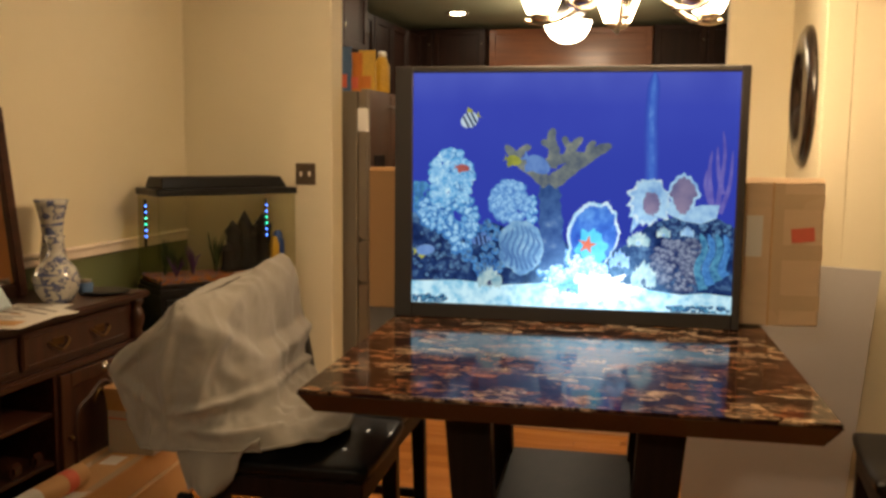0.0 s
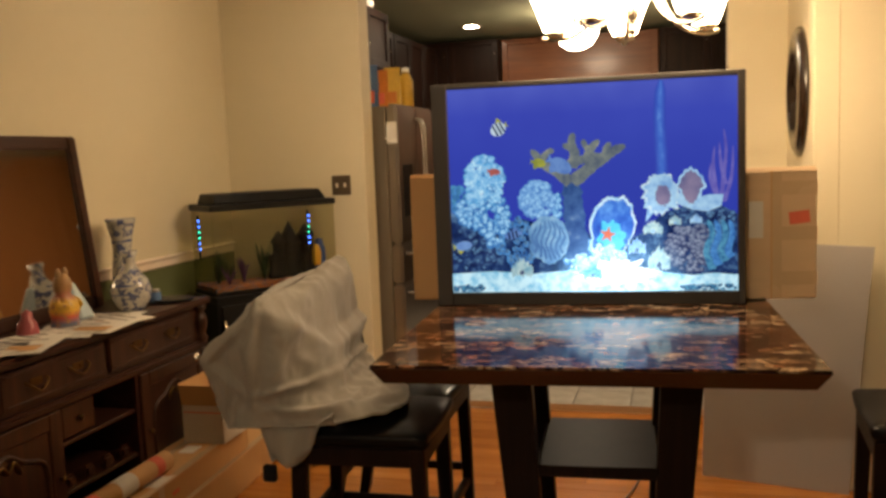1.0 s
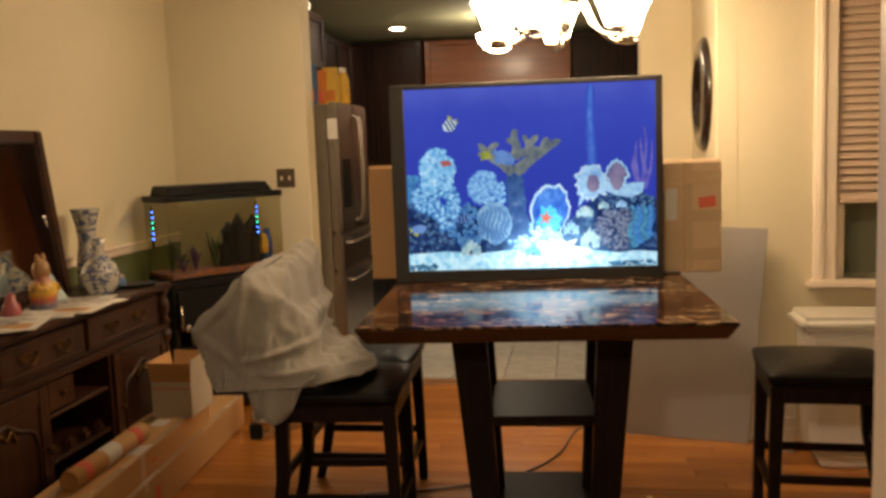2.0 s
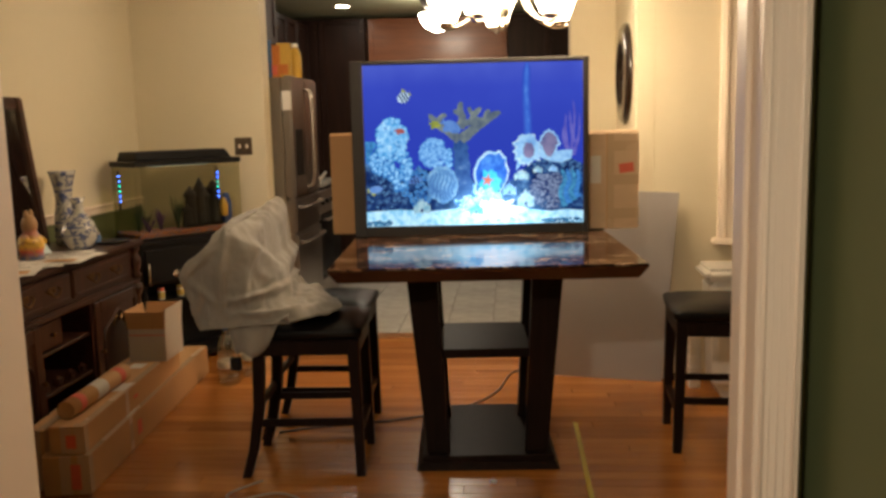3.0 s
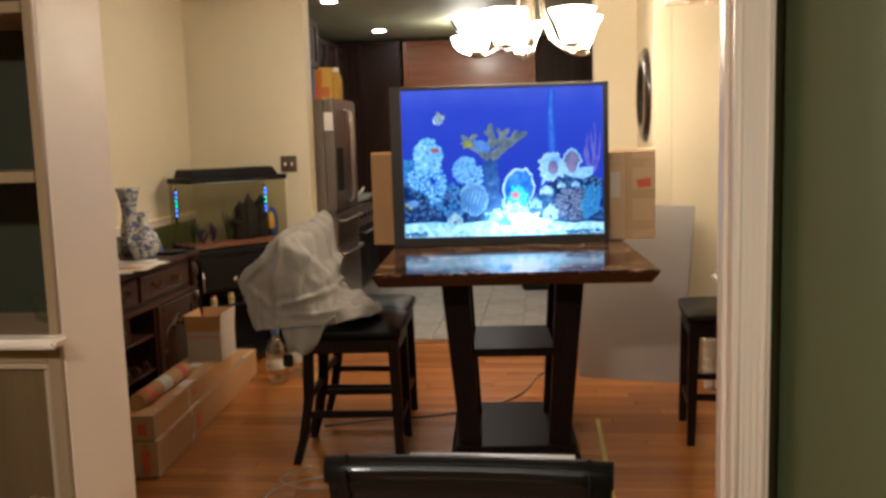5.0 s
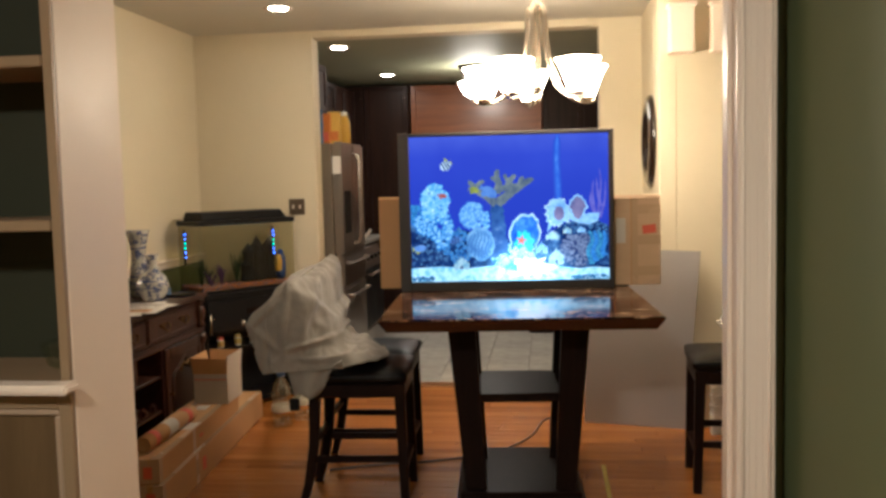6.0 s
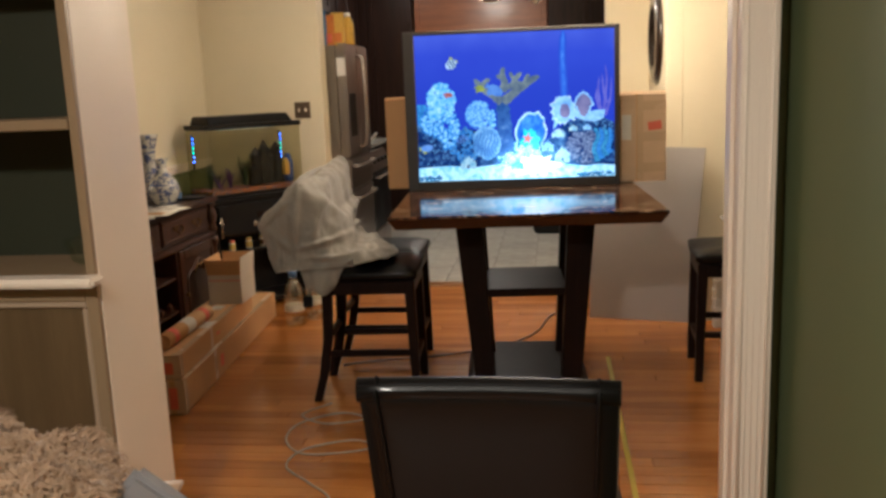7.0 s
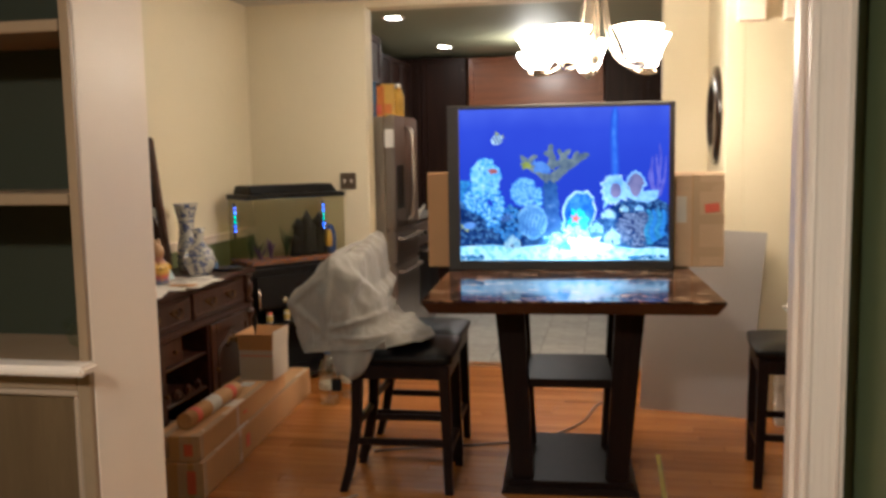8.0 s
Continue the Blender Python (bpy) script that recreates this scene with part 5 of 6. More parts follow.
# ---- chandelier ----
def chandelier():
    t = thing("chandelier", "brushed nickel chandelier with five lit glass shades", "chandelier", pose(0.095, 2.87, 0))
    part("canopy", lathe([(0.0, 2.50), (0.03, 2.505), (0.065, 2.535), (0.07, 2.55)], 24), NICKEL, t)
    part("stem", tube([(0, 0, 1.93), (0, 0, 2.51)], 0.011, 12), NICKEL, t)
    part("body", lathe([(0.0, 1.868), (0.010, 1.872), (0.014, 1.885), (0.008, 1.90), (0.022, 1.93), (0.030, 1.97), (0.018, 2.03), (0.020, 2.30), (0.034, 2.36), (0.014, 2.40)], 20), NICKEL, t, "turned centre column")
    for i in range(5):
        a = radians(-45 + 72 * i)
        c, s = math.cos(a), math.sin(a)

        def at(r, z):
            return (r * c, r * s, z)
        part("arm", tube(spline([at(0.016, 2.36), at(0.045, 2.33), at(0.055, 2.20), at(0.08, 2.07), at(0.135, 1.945), at(0.205, 1.888), at(0.28, 1.873), at(0.335, 1.884)], 7), 0.0125, 8, taper=0.008), NICKEL, t)
        cup = part("cup", lathe([(0.008, 0), (0.034, 0.008), (0.038, 0.03), (0.03, 0.034), (0, 0.034)], 18, (0.280 * c, 0.280 * s, 1.877)), NICKEL, t)
        sh = shell([(0.044, 0.0), (0.056, 0.03), (0.070, 0.075), (0.086, 0.118), (0.106, 0.154)], 0.004, n=32, at=(0.280 * c, 0.280 * s, 1.905), lobes=4, lobe=0.07)
        part("shade", sh, SHADE, t, "glowing frosted glass bell shade")
    return t


chandelier()

# fill lamp added under the front room ceiling, unseen behind the camera
lp = thing("lounge_fill_lamp", "unseen flush fill lamp added under the front room ceiling", "lamp", pose(-0.55, -2.2, TOP))
part("base", lathe([(0.17, -0.025), (0.18, 0.0)], 28), NICKEL, lp)
part("bowl", lathe([(0.0, -0.11), (0.08, -0.10), (0.14, -0.065), (0.16, -0.025)], 28), LOUNGE, lp)

# ---- sideboard along the west wall ----
SX0, SX1, SY0, SY1, SZ = LEFT + 0.012, -1.905, 1.66, 3.24, 0.855


def sideboard():
    t = thing("sideboard", "carved dark mahogany sideboard with drawers and wine rack", "sideboard")
    part("top", box(SX0, SX1 + 0.03, SY0 - 0.03, SY1 + 0.03, SZ - 0.03, SZ, 0.008, seg=2), MAHOGANY, t, "polished overhanging top")
    part("frieze", box(SX0, SX1 - 0.012, SY0 + 0.01, SY1 - 0.01, 0.655, SZ - 0.03, 0.003), MAHOGANY, t)
    part("mid_moulding", box(SX0, SX1 + 0.012, SY0 - 0.01, SY1 + 0.012, 0.622, 0.656, 0.010, seg=2), MAHOGANY, t)
    part("back", box(SX0, SX0 + 0.02, SY0, SY1, 0.06, 0.622, 0), MAHOGANY, t)
    part("plinth", box(SX0, SX1 + 0.006, SY0 - 0.008, SY1 + 0.008, 0.0, 0.085, 0.008), MAHOGANY, t)
    part("bottom", box(SX0 + 0.02, SX1 - 0.01, SY0, SY1, 0.085, 0.10, 0), MAHOGANY, t)
    bays = ((SY0 + 0.02, 2.225), (2.245, 2.695), (2.715, SY1 - 0.02))
    for y in (SY0, 2.225, 2.695, SY1 - 0.02):
        part("upright", box(SX0 + 0.02, SX1 - 0.012, y, y + 0.02, 0.10, 0.622, 0), MAHOGANY, t)
    # drawers
    for y0, y1 in ((SY0 + 0.05, 1.93), (1.95, 2.50), (2.525, 3.13)):
        d = part("drawer", box(SX1 - 0.014, SX1 + 0.006, y0, y1, 0.675, 0.808, 0.006, seg=2), CARVED, t)
        lip = box(SX1 + 0.004, SX1 + 0.010, y0 + 0.02, y1 - 0.02, 0.788, 0.796, 0.002)
        box(SX1 + 0.004, SX1 + 0.010, y0 + 0.02, y1 - 0.02, 0.688, 0.696, 0.002, lip)
        part("drawer_bead", lip, CARVED, d)
        for f in ((0.3, 0.7) if y1 - y0 > 0.4 else (0.5,)):
            cy = y0 + f * (y1 - y0)
            part("pull", tube(spline([(SX1 + 0.006, cy - 0.05, 0.757), (SX1 + 0.022, cy - 0.045, 0.745), (SX1 + 0.028, cy, 0.722), (SX1 + 0.022, cy + 0.045, 0.745), (SX1 + 0.006, cy + 0.05, 0.757)], 5), 0.0045), BRASS, d, "antique brass bail pull")
            part("pull_plate", box(SX1 + 0.005, SX1 + 0.009, cy - 0.03, cy + 0.03, 0.735, 0.765, 0.003), BRASS, d)
    # doors at both ends
    for (y0, y1), hinge in ((bays[0], 1), (bays[2], -1)):
        fr_ = box(SX1 - 0.014, SX1 + 0.004, y0, y0 + 0.06, 0.105, 0.615, 0.004)
        box(SX1 - 0.014, SX1 + 0.004, y1 - 0.06, y1, 0.105, 0.615, 0.004, fr_)
        box(SX1 - 0.014, SX1 + 0.004, y0 + 0.06, y1 - 0.06, 0.105, 0.165, 0.004, fr_)
        box(SX1 - 0.014, SX1 + 0.004, y0 + 0.06, y1 - 0.06, 0.555, 0.615, 0.004, fr_)
        d = part("door", fr_, CARVED, t)
        part("door_panel", box(SX1 - 0.012, SX1 - 0.004, y0 + 0.06, y1 - 0.06, 0.165, 0.555, 0.002), CARVED, d)
        arch = spline([(SX1 - 0.002, y0 + 0.085, 0.19), (SX1 - 0.002, y0 + 0.085, 0.43), (SX1 - 0.002, (y0 + y1) / 2 - 0.08, 0.49), (SX1 - 0.002, (y0 + y1) / 2, 0.53),
                       (SX1 - 0.002, (y0 + y1) / 2 + 0.08, 0.49), (SX1 - 0.002, y1 - 0.085, 0.43), (SX1 - 0.002, y1 - 0.085, 0.19)], 5)
        part("arched_moulding", tube(arch, 0.009), CARVED, d)
        cy = (y0 + y1) / 2
        part("carving", tube(spline([(SX1, cy - 0.06, 0.46), (SX1 + 0.004, cy - 0.03, 0.505), (SX1 + 0.006, cy, 0.48), (SX1 + 0.004, cy + 0.03, 0.505), (SX1, cy + 0.06, 0.46)], 5), 0.008), BRASS, d, "gilded scroll carving")
        part("knob", lathe([(0.006, 0), (0.006, 0.01), (0.012, 0.016), (0.010, 0.024), (0, 0.026)], 14), BRASS, d).matrix_basis = pose(SX1 + 0.003, y1 - 0.03 if hinge > 0 else y0 + 0.03, 0.37, 0, 90, 0)
    # middle bay: wine rack and a small drawer
    part("rack_shelf", box(SX0 + 0.02, SX1 - 0.02, 2.245, 2.695, 0.465, 0.48, 0.002), MAHOGANY, t)
    part("rack_shelf", box(SX0 + 0.02, SX1 - 0.02, 2.245, 2.695, 0.28, 0.295, 0.002), MAHOGANY, t)
    d = part("small_drawer", box(SX1 - 0.04, SX1 - 0.02, 2.26, 2.44, 0.49, 0.61, 0.004), CARVED, t)
    part("knob", lathe([(0.006, 0), (0.012, 0.014), (0, 0.02)], 14), BRASS, d).matrix_basis = pose(SX1 - 0.02, 2.35, 0.55, 0, 90, 0)
    for i in range(4):
        for z in (0.295, 0.10):
            part("bottle_rest", box(SX1 - 0.06, SX1 - 0.03, 2.27 + i * 0.11, 2.33 + i * 0.11, z, z + 0.05, 0.012, seg=2), MAHOGANY, t)
    # turned corner columns
    for y in (SY0 + 0.025, SY1 - 0.025):
        prof = [(0.028, 0.656), (0.032, 0.67), (0.020, 0.69), (0.030, 0.72), (0.034, 0.745), (0.028, 0.775), (0.018, 0.79), (0.032, 0.81), (0.028, 0.824)]
        part("column", lathe(prof, 16, (SX1 - 0.005, y, 0)), CARVED, t)
        prof = [(0.030, 0.086), (0.034, 0.11), (0.020, 0.14), (0.026, 0.25), (0.030, 0.38), (0.024, 0.50), (0.018, 0.55), (0.034, 0.59), (0.030, 0.622)]
        part("column", lathe(prof, 16, (SX1 - 0.005, y, 0)), CARVED, t)
    return t


sideboard()

# leaning mirror on the sideboard
lm = thing("leaning_mirror", "large dark wood framed mirror leaning on the wall", "mirror", pose(-2.25, 2.975, SZ + 0.002, 0, -6.5, 0))
MW, MH, MF = 1.05, 0.76, 0.058
part("frame_side", box(-0.014, 0.016, -MF, 0, 0, MH, 0.008, seg=2), MAHOGANY, lm)
part("frame_side", box(-0.014, 0.016, -MW, -MW + MF, 0, MH, 0.008, seg=2), MAHOGANY, lm)
part("frame_rail", box(-0.014, 0.015, -MW + MF, -MF, 0, MF, 0.008, seg=2), MAHOGANY, lm)
part("frame_rail", box(-0.014, 0.015, -MW + MF, -MF, MH - MF, MH, 0.008, seg=2), MAHOGANY, lm)
part("glass", box(-0.010, 0.002, -MW + MF, -MF, MF, MH - MF, 0), MIRROR, lm, "clear mirror glass")

# vases and small things on the sideboard
va = [(0.055, 0), (0.062, 0.01), (0.066, 0.06), (0.060, 0.14), (0.050, 0.20), (0.046, 0.24), (0.054, 0.30), (0.072, 0.365), (0.080, 0.382)]
single("vase", shell([(0.87 * r, z) for r, z in va], 0.005, n=32), CHINA, "tall flared blue and white china vase", "vase", m=pose(-2.215, 3.10, SZ + 0.001))
vb = [(0.045, 0), (0.058, 0.008), (0.080, 0.05), (0.089, 0.09), (0.072, 0.135), (0.045, 0.165), (0.028, 0.19), (0.026, 0.225), (0.038, 0.258)]
single("vase", shell(vb, 0.004, n=32), CHINA, "round-bellied blue and white china vase", "vase", m=pose(-2.035, 2.885, SZ + 0.001))
for x, y, h, r, mt, lb in ((-2.10, 3.03, 0.085, 0.03, GLASS, "clear glass"), (-2.05, 3.08, 0.06, 0.028, BLUEP, "blue glass"), (-2.14, 3.0, 0.07, 0.022, BRASS, "amber")):
    j = thing("small_jar", f"small {lb} jar beside the vases", "jar", pose(x, y, SZ + 0.001), "jars on the sideboard")
    part("body", lathe([(r * 0.9, 0), (r, 0.006), (r, h * 0.75), (r * 0.8, h * 0.82)], 18), mt, j)
    part("lid", lathe([(r * 0.85, h * 0.82), (r * 0.85, h), (0, h)], 18), STEEL, j)
single("black_plate", lathe([(0.0, 0.0), (0.085, 0.002), (0.095, 0.010), (0.09, 0.012), (0.0, 0.006)], 30), BLACK, "flat black dish at the end of the sideboard", "dish", m=pose(-1.99, 3.13, SZ + 0.001))
fg = lathe([(0.045, 0), (0.055, 0.01), (0.050, 0.04), (0.058, 0.07), (0.050, 0.11), (0.028, 0.135), (0.034, 0.152), (0.036, 0.172), (0.030, 0.195), (0.016, 0.212), (0.0, 0.216)], 20)
for sy in (-1, 1):
    lathe([(0.0, -0.012), (0.010, -0.006), (0.012, 0.008), (0.007, 0.026), (0.0, 0.030)], 12, (0.0, sy * 0.020, 0.208), fg)
    tube([(0.0, sy * 0.034, 0.118), (0.018, sy * 0.060, 0.098), (0.048, sy * 0.030, 0.090)], 0.013, 8, fg)


def figurine_material():
    s = Net("painted_figurine")
    v = s.coords()
    sep = s.n("ShaderNodeSeparateXYZ")
    s.link(v, sep.inputs[0])
    mr = s.n("ShaderNodeMapRange", From_Min=0.0, From_Max=0.245)
    s.link(sep.outputs["Z"], mr.inputs["Value"])
    col = s.ramp(mr.outputs["Result"], [(0.0, (0.42, 0.30, 0.22, 1)), (0.08, (0.10, 0.18, 0.32, 1)), (0.20, (0.55, 0.10, 0.06, 1)), (0.30, (0.70, 0.45, 0.06, 1)), (0.44, (0.66, 0.40, 0.06, 1)), (0.52, (0.45, 0.16, 0.12, 1)), (0.64, (0.36, 0.20, 0.09, 1)), (0.8, (0.40, 0.24, 0.11, 1))])
    s.base(s.mix(s.ramp(s.noise(v, 45), [(0.56, (1, 1, 1, 1)), (0.64, (0, 0, 0, 1))]), (0.40, 0.22, 0.10, 1), col))
    s.p.inputs["Roughness"].default_value = 0.35
    return s.m


single("figurine", fg, figurine_material(), "painted ceramic figurine on the sideboard", "figurine", m=pose(-2.07, 2.50, SZ + 0.001))
single("figurine", lathe([(0.038, 0), (0.04, 0.02), (0.034, 0.05), (0.02, 0.07), (0.02, 0.09), (0.0, 0.105)], 18), surf("pink_glaze", (0.45, 0.12, 0.14, 1), 0.3), "small pink glazed figurine", "figurine", m=pose(-2.10, 2.33, SZ + 0.001))
# pale blue tapered bottle with a nozzle, leaning on the mirror
bo = thing("nozzle_bottle", "pale blue tapered bottle leaning on the mirror", "bottle", pose(-2.10, 2.665, SZ + 0.004, 0, -24, 0))
part("body", hexa(rect(-0.018, 0.018, -0.045, 0.045, 0.0), rect(-0.012, 0.012, -0.016, 0.016, 0.165), 0.008), surf("pale_blue_plastic", (0.50, 0.60, 0.66, 1), 0.35, var=0.05), bo)
part("nozzle", tube([(0, 0, 0.163), (0, 0, 0.215)], 0.007, 10, taper=0.004), PORCELAIN, bo, "white nozzle")
rnd = random.Random(5)
for i, (x, y, w, d, a, big) in enumerate(((-2.02, 2.70, 0.22, 0.28, 12, 0), (-1.985, 2.62, 0.26, 0.30, -18, 1), (-2.00, 2.42, 0.22, 0.30, 25, 0), (-1.95, 2.48, 0.28, 0.22, 8, 1), (-2.02, 2.22, 0.22, 0.30, -8, 0), (-1.96, 2.12, 0.24, 0.28, 20, 1), (-2.0, 1.90, 0.22, 0.28, 4, 0))):
    pp = thing("paper_sheet", "loose white printed paper on the sideboard", "paper", pose(x, y, SZ + 0.002 + 0.0025 * i, 0, 0, a), "papers on the sideboard")
    bm = bmesh.new()
    bmesh.ops.create_grid(bm, x_segments=8, y_segments=8, size=0.5)
    for v in bm.verts:
        v.co = (v.co.x * w, v.co.y * d, 0.002 * math.sin(v.co.x * 5 + i) + (0.006 * max(0, abs(v.co.y) - 0.35) if i % 2 else 0))
    bmesh.ops.solidify(bm, geom=list(bm.faces), thickness=0.0012)
    part("sheet", bm, PAPER, pp)
    for k in range(4):
        part("print_bar", box(-w * 0.38, -w * 0.38 + w * rnd.uniform(0.4, 0.75), d * (0.3 - 0.17 * k), d * (0.34 - 0.17 * k), 0.0028, 0.0034, 0), INK, pp)
    if big:
        part("picture_block", box(-w * 0.1, w * 0.36, -d * 0.34, -d * 0.02, 0.0028, 0.0034, 0), CARD, pp)

# ---- fish tank on a black stand, set across the corner ----
TA = 52.0
tank_pose = pose(-1.834, 3.914, 0, 0, 0, TA)   # middle of the front edge
TL, TD, TZ0, TZ1 = 0.36, 0.29, 0.785, 1.232
st = thing("tank_stand", "black corner stand with a door and open shelf", "stand", tank_pose)
part("top", box(-TL - 0.008, TL + 0.006, -0.012, TD + 0.002, TZ0 - 0.035, TZ0 - 0.003, 0.004), BLACK, st)
part("upper_body", box(-TL, TL, 0.0, TD, 0.52, TZ0 - 0.036, 0.003), BLACK, st)
part("upper_door", box(-TL + 0.02, TL - 0.02, -0.016, -0.001, 0.535, TZ0 - 0.05, 0.004), BLACK, st)
part("door_handle", tube([(-0.335, -0.017, 0.53), (-0.335, -0.040, 0.53), (-0.335, -0.040, 0.66), (-0.335, -0.017, 0.66)], 0.007, 8), NICKEL, st, "upright steel handle")
part("door_plate", box(-0.05, 0.05, -0.019, -0.0155, 0.63, 0.67, 0.004), ESPRESSO, st)
for x in (-TL, TL - 0.025):
    part("side", box(x, x + 0.025, 0.0, TD, 0.0, 0.519, 0.003), BLACK, st)
part("back", box(-TL + 0.025, TL - 0.025, TD - 0.02, TD, 0.0, 0.519, 0), BLACK, st)
part("shelf", box(-TL + 0.026, TL - 0.026, 0.0, TD - 0.021, 0.40, 0.42, 0.002), BLACK, st)
part("bottom", box(-TL + 0.026, TL - 0.026, 0.0, TD - 0.021, 0.03, 0.06, 0.002), BLACK, st)
YL = surf("yellow_label", (0.60, 0.45, 0.12, 1), 0.5)
for i, (u, mt) in enumerate(((-0.22, YL), (-0.09, YL), (0.02, BRASS))):
    b = thing("fish_food_tub", "small labelled tub on the stand's shelf", "tub", tank_pose @ pose(u, 0.05, 0.421), "tubs on the stand")
    part("body", lathe([(0.02, 0), (0.022, 0.004), (0.022, 0.055)], 16), PORCELAIN, b)
    part("label", lathe([(0.0225, 0.010), (0.0228, 0.012), (0.0228, 0.045), (0.0225, 0.047)], 16), mt, b, "printed band")
    part("cap", lathe([(0.02, 0.055), (0.02, 0.07), (0, 0.07)], 16), YL if i else RED, b)

tk = thing("fish_tank", "glass fish tank with black hood and coloured gravel", "aquarium", tank_pose @ pose(0, 0, TZ0 - 0.002))
hz = TZ1 - TZ0
part("base_rim", box(-TL, TL, 0, TD, 0.0, 0.022, 0.003), BLACK, tk)
part("front_pane", box(-TL + 0.002, TL - 0.002, 0.002, 0.007, 0.022, hz, 0), TANKGLASS, tk)
part("back_pane", box(-TL + 0.002, TL - 0.002, TD - 0.007, TD - 0.002, 0.022, hz, 0), TANKGLASS, tk)
for x in (-TL + 0.002, TL - 0.007):
    part("side_pane", box(x, x + 0.005, 0.007, TD - 0.007, 0.022, hz, 0), TANKGLASS, tk)
part("top_rim", box(-TL - 0.006, TL + 0.006, -0.006, TD + 0.002, hz - 0.005, hz + 0.028, 0.004), BLACK, tk)
part("hood", hexa(rect(-TL + 0.04, TL - 0.02, 0.05, TD, hz + 0.028), rect(-TL + 0.055, TL - 0.04, 0.09, TD - 0.01, hz + 0.082), 0.006), BLACK, tk, "black plastic light hood")
GRAVEL = Net("orange_blue_gravel")
_v = GRAVEL.coords()
_vo = GRAVEL.n("ShaderNodeTexVoronoi", Scale=110.0)
GRAVEL.link(_v, _vo.inputs["Vector"])
_sp = GRAVEL.n("ShaderNodeSeparateColor")
GRAVEL.link(_vo.outputs["Color"], _sp.inputs["Color"])
GRAVEL.base(GRAVEL.ramp(_sp.outputs["Red"], [(0.0, (0.34, 0.08, 0.02, 1)), (0.5, (0.44, 0.16, 0.03, 1)), (0.7, (0.06, 0.10, 0.32, 1)), (1.0, (0.20, 0.14, 0.10, 1))]))
GRAVEL.p.inputs["Roughness"].default_value = 0.6
gb = bmesh.new()
bmesh.ops.create_grid(gb, x_segments=40, y_segments=16, size=0.5)
for v in gb.verts:
    v.co = (v.co.x * (2 * TL - 0.02), TD / 2 + v.co.y * (TD - 0.02), 0.044 + 0.012 * noise.noise(v.co * 9))
ex = bmesh.ops.extrude_face_region(gb, geom=list(gb.faces))
for v in [g for g in ex["geom"] if isinstance(g, bmesh.types.BMVert)]:
    v.co.z = 0.023
bmesh.ops.recalc_face_normals(gb, faces=list(gb.faces))
part("gravel", gb, GRAVEL.m, tk, "orange and blue gravel bed")
DARKGREEN = surf("dark_plastic_plant", (0.015, 0.05, 0.015, 1), 0.6, var=0.4, scale=40)
CASTLE = surf("dark_castle_resin", (0.007, 0.008, 0.014, 1), 0.9, var=0.4, scale=30)
BLUEPL = surf("bright_blue_plastic", (0.02, 0.08, 0.42, 1), 0.4)
PURPLE = surf("purple_plastic", (0.10, 0.03, 0.18, 1), 0.5)
cs = bmesh.new()
for x, y, r, h in ((0.07, 0.13, 0.040, 0.31), (0.125, 0.11, 0.035, 0.36), (0.175, 0.14, 0.040, 0.29), (0.12, 0.18, 0.055, 0.24), (0.03, 0.11, 0.032, 0.20), (0.235, 0.13, 0.045, 0.34)):
    lathe([(r * 1.2, 0.055), (r, 0.08), (r * 0.85, h * 0.75), (r * 1.1, h * 0.78), (r * 0.9, h * 0.84), (0.0, h)], 12, (x, y, 0), cs)
part("castle_ornament", cs, CASTLE, tk, "dark spired castle ornament")
rnd = random.Random(11)
for px, py, hh, mt, cnt in ((-0.02, 0.14, 0.22, DARKGREEN, 20), (-0.28, 0.15, 0.18, DARKGREEN, 20), (0.26, 0.19, 0.27, DARKGREEN, 22), (0.30, 0.15, 0.22, DARKGREEN, 16), (-0.15, 0.12, 0.15, PURPLE, 14), (-0.25, 0.08, 0.10, PURPLE, 8), (-0.20, 0.20, 0.12, DARKGREEN, 14)):
    bm = bmesh.new()
    for k in range(cnt):
        a = rnd.uniform(0, 6.28)
        q = rnd.uniform(0.02, 0.06)
        tube(spline([(px, py, 0.05), (px + 0.5 * q * math.cos(a), py + 0.5 * q * math.sin(a), 0.05 + hh * 0.5), (px + q * math.cos(a), py + q * math.sin(a) * 0.8, 0.05 + hh * rnd.uniform(0.6, 1))], 3), 0.006, 4, bm, 0.001)
    part("plastic_plant", bm, mt, tk)
part("blue_ornament", cushion(0.275, 0.325, 0.06, 0.12, 0.05, 0.24, 0.01, 5), BLUEPL, tk, "bright blue filter block")
part("yellow_ornament", cushion(0.25, 0.29, 0.05, 0.09, 0.10, 0.21, 0.01, 5), YELLOWP, tk, "yellow ornament")
BLED, GLED = glow("blue_led", (0.05, 0.15, 1.0), 14.0), glow("green_led", (0.05, 1.0, 0.6), 6.0)
for x, y in ((0.205, 0.03), (-0.335, 0.25)):
    part("led_tube", box(x - 0.006, x + 0.006, y - 0.004, y + 0.004, 0.18, hz - 0.03, 0.002), BLACK, tk)
    for k in range(6):
        part("led", lathe([(0.0, -0.005), (0.0055, 0), (0.0, 0.005)], 8, (x, y - 0.008, 0.385 - 0.03 * k)), BLED if k in (0, 1, 4, 5) else GLED, tk, "glowing coloured led")
# dim glowing strip added out of sight to brighten the inside of the tank
part("fill_strip", box(-0.20, 0.20, 0.12, 0.16, hz - 0.012, hz - 0.006, 0), glow("tank_fill_light", (0.9, 0.85, 0.6), 0.9), tk, "dim unseen fill strip added under the hood")

# ---- parcels on the floor ----
lane = pose(-1.572, 1.905, 0, 0, 0, 4.2)


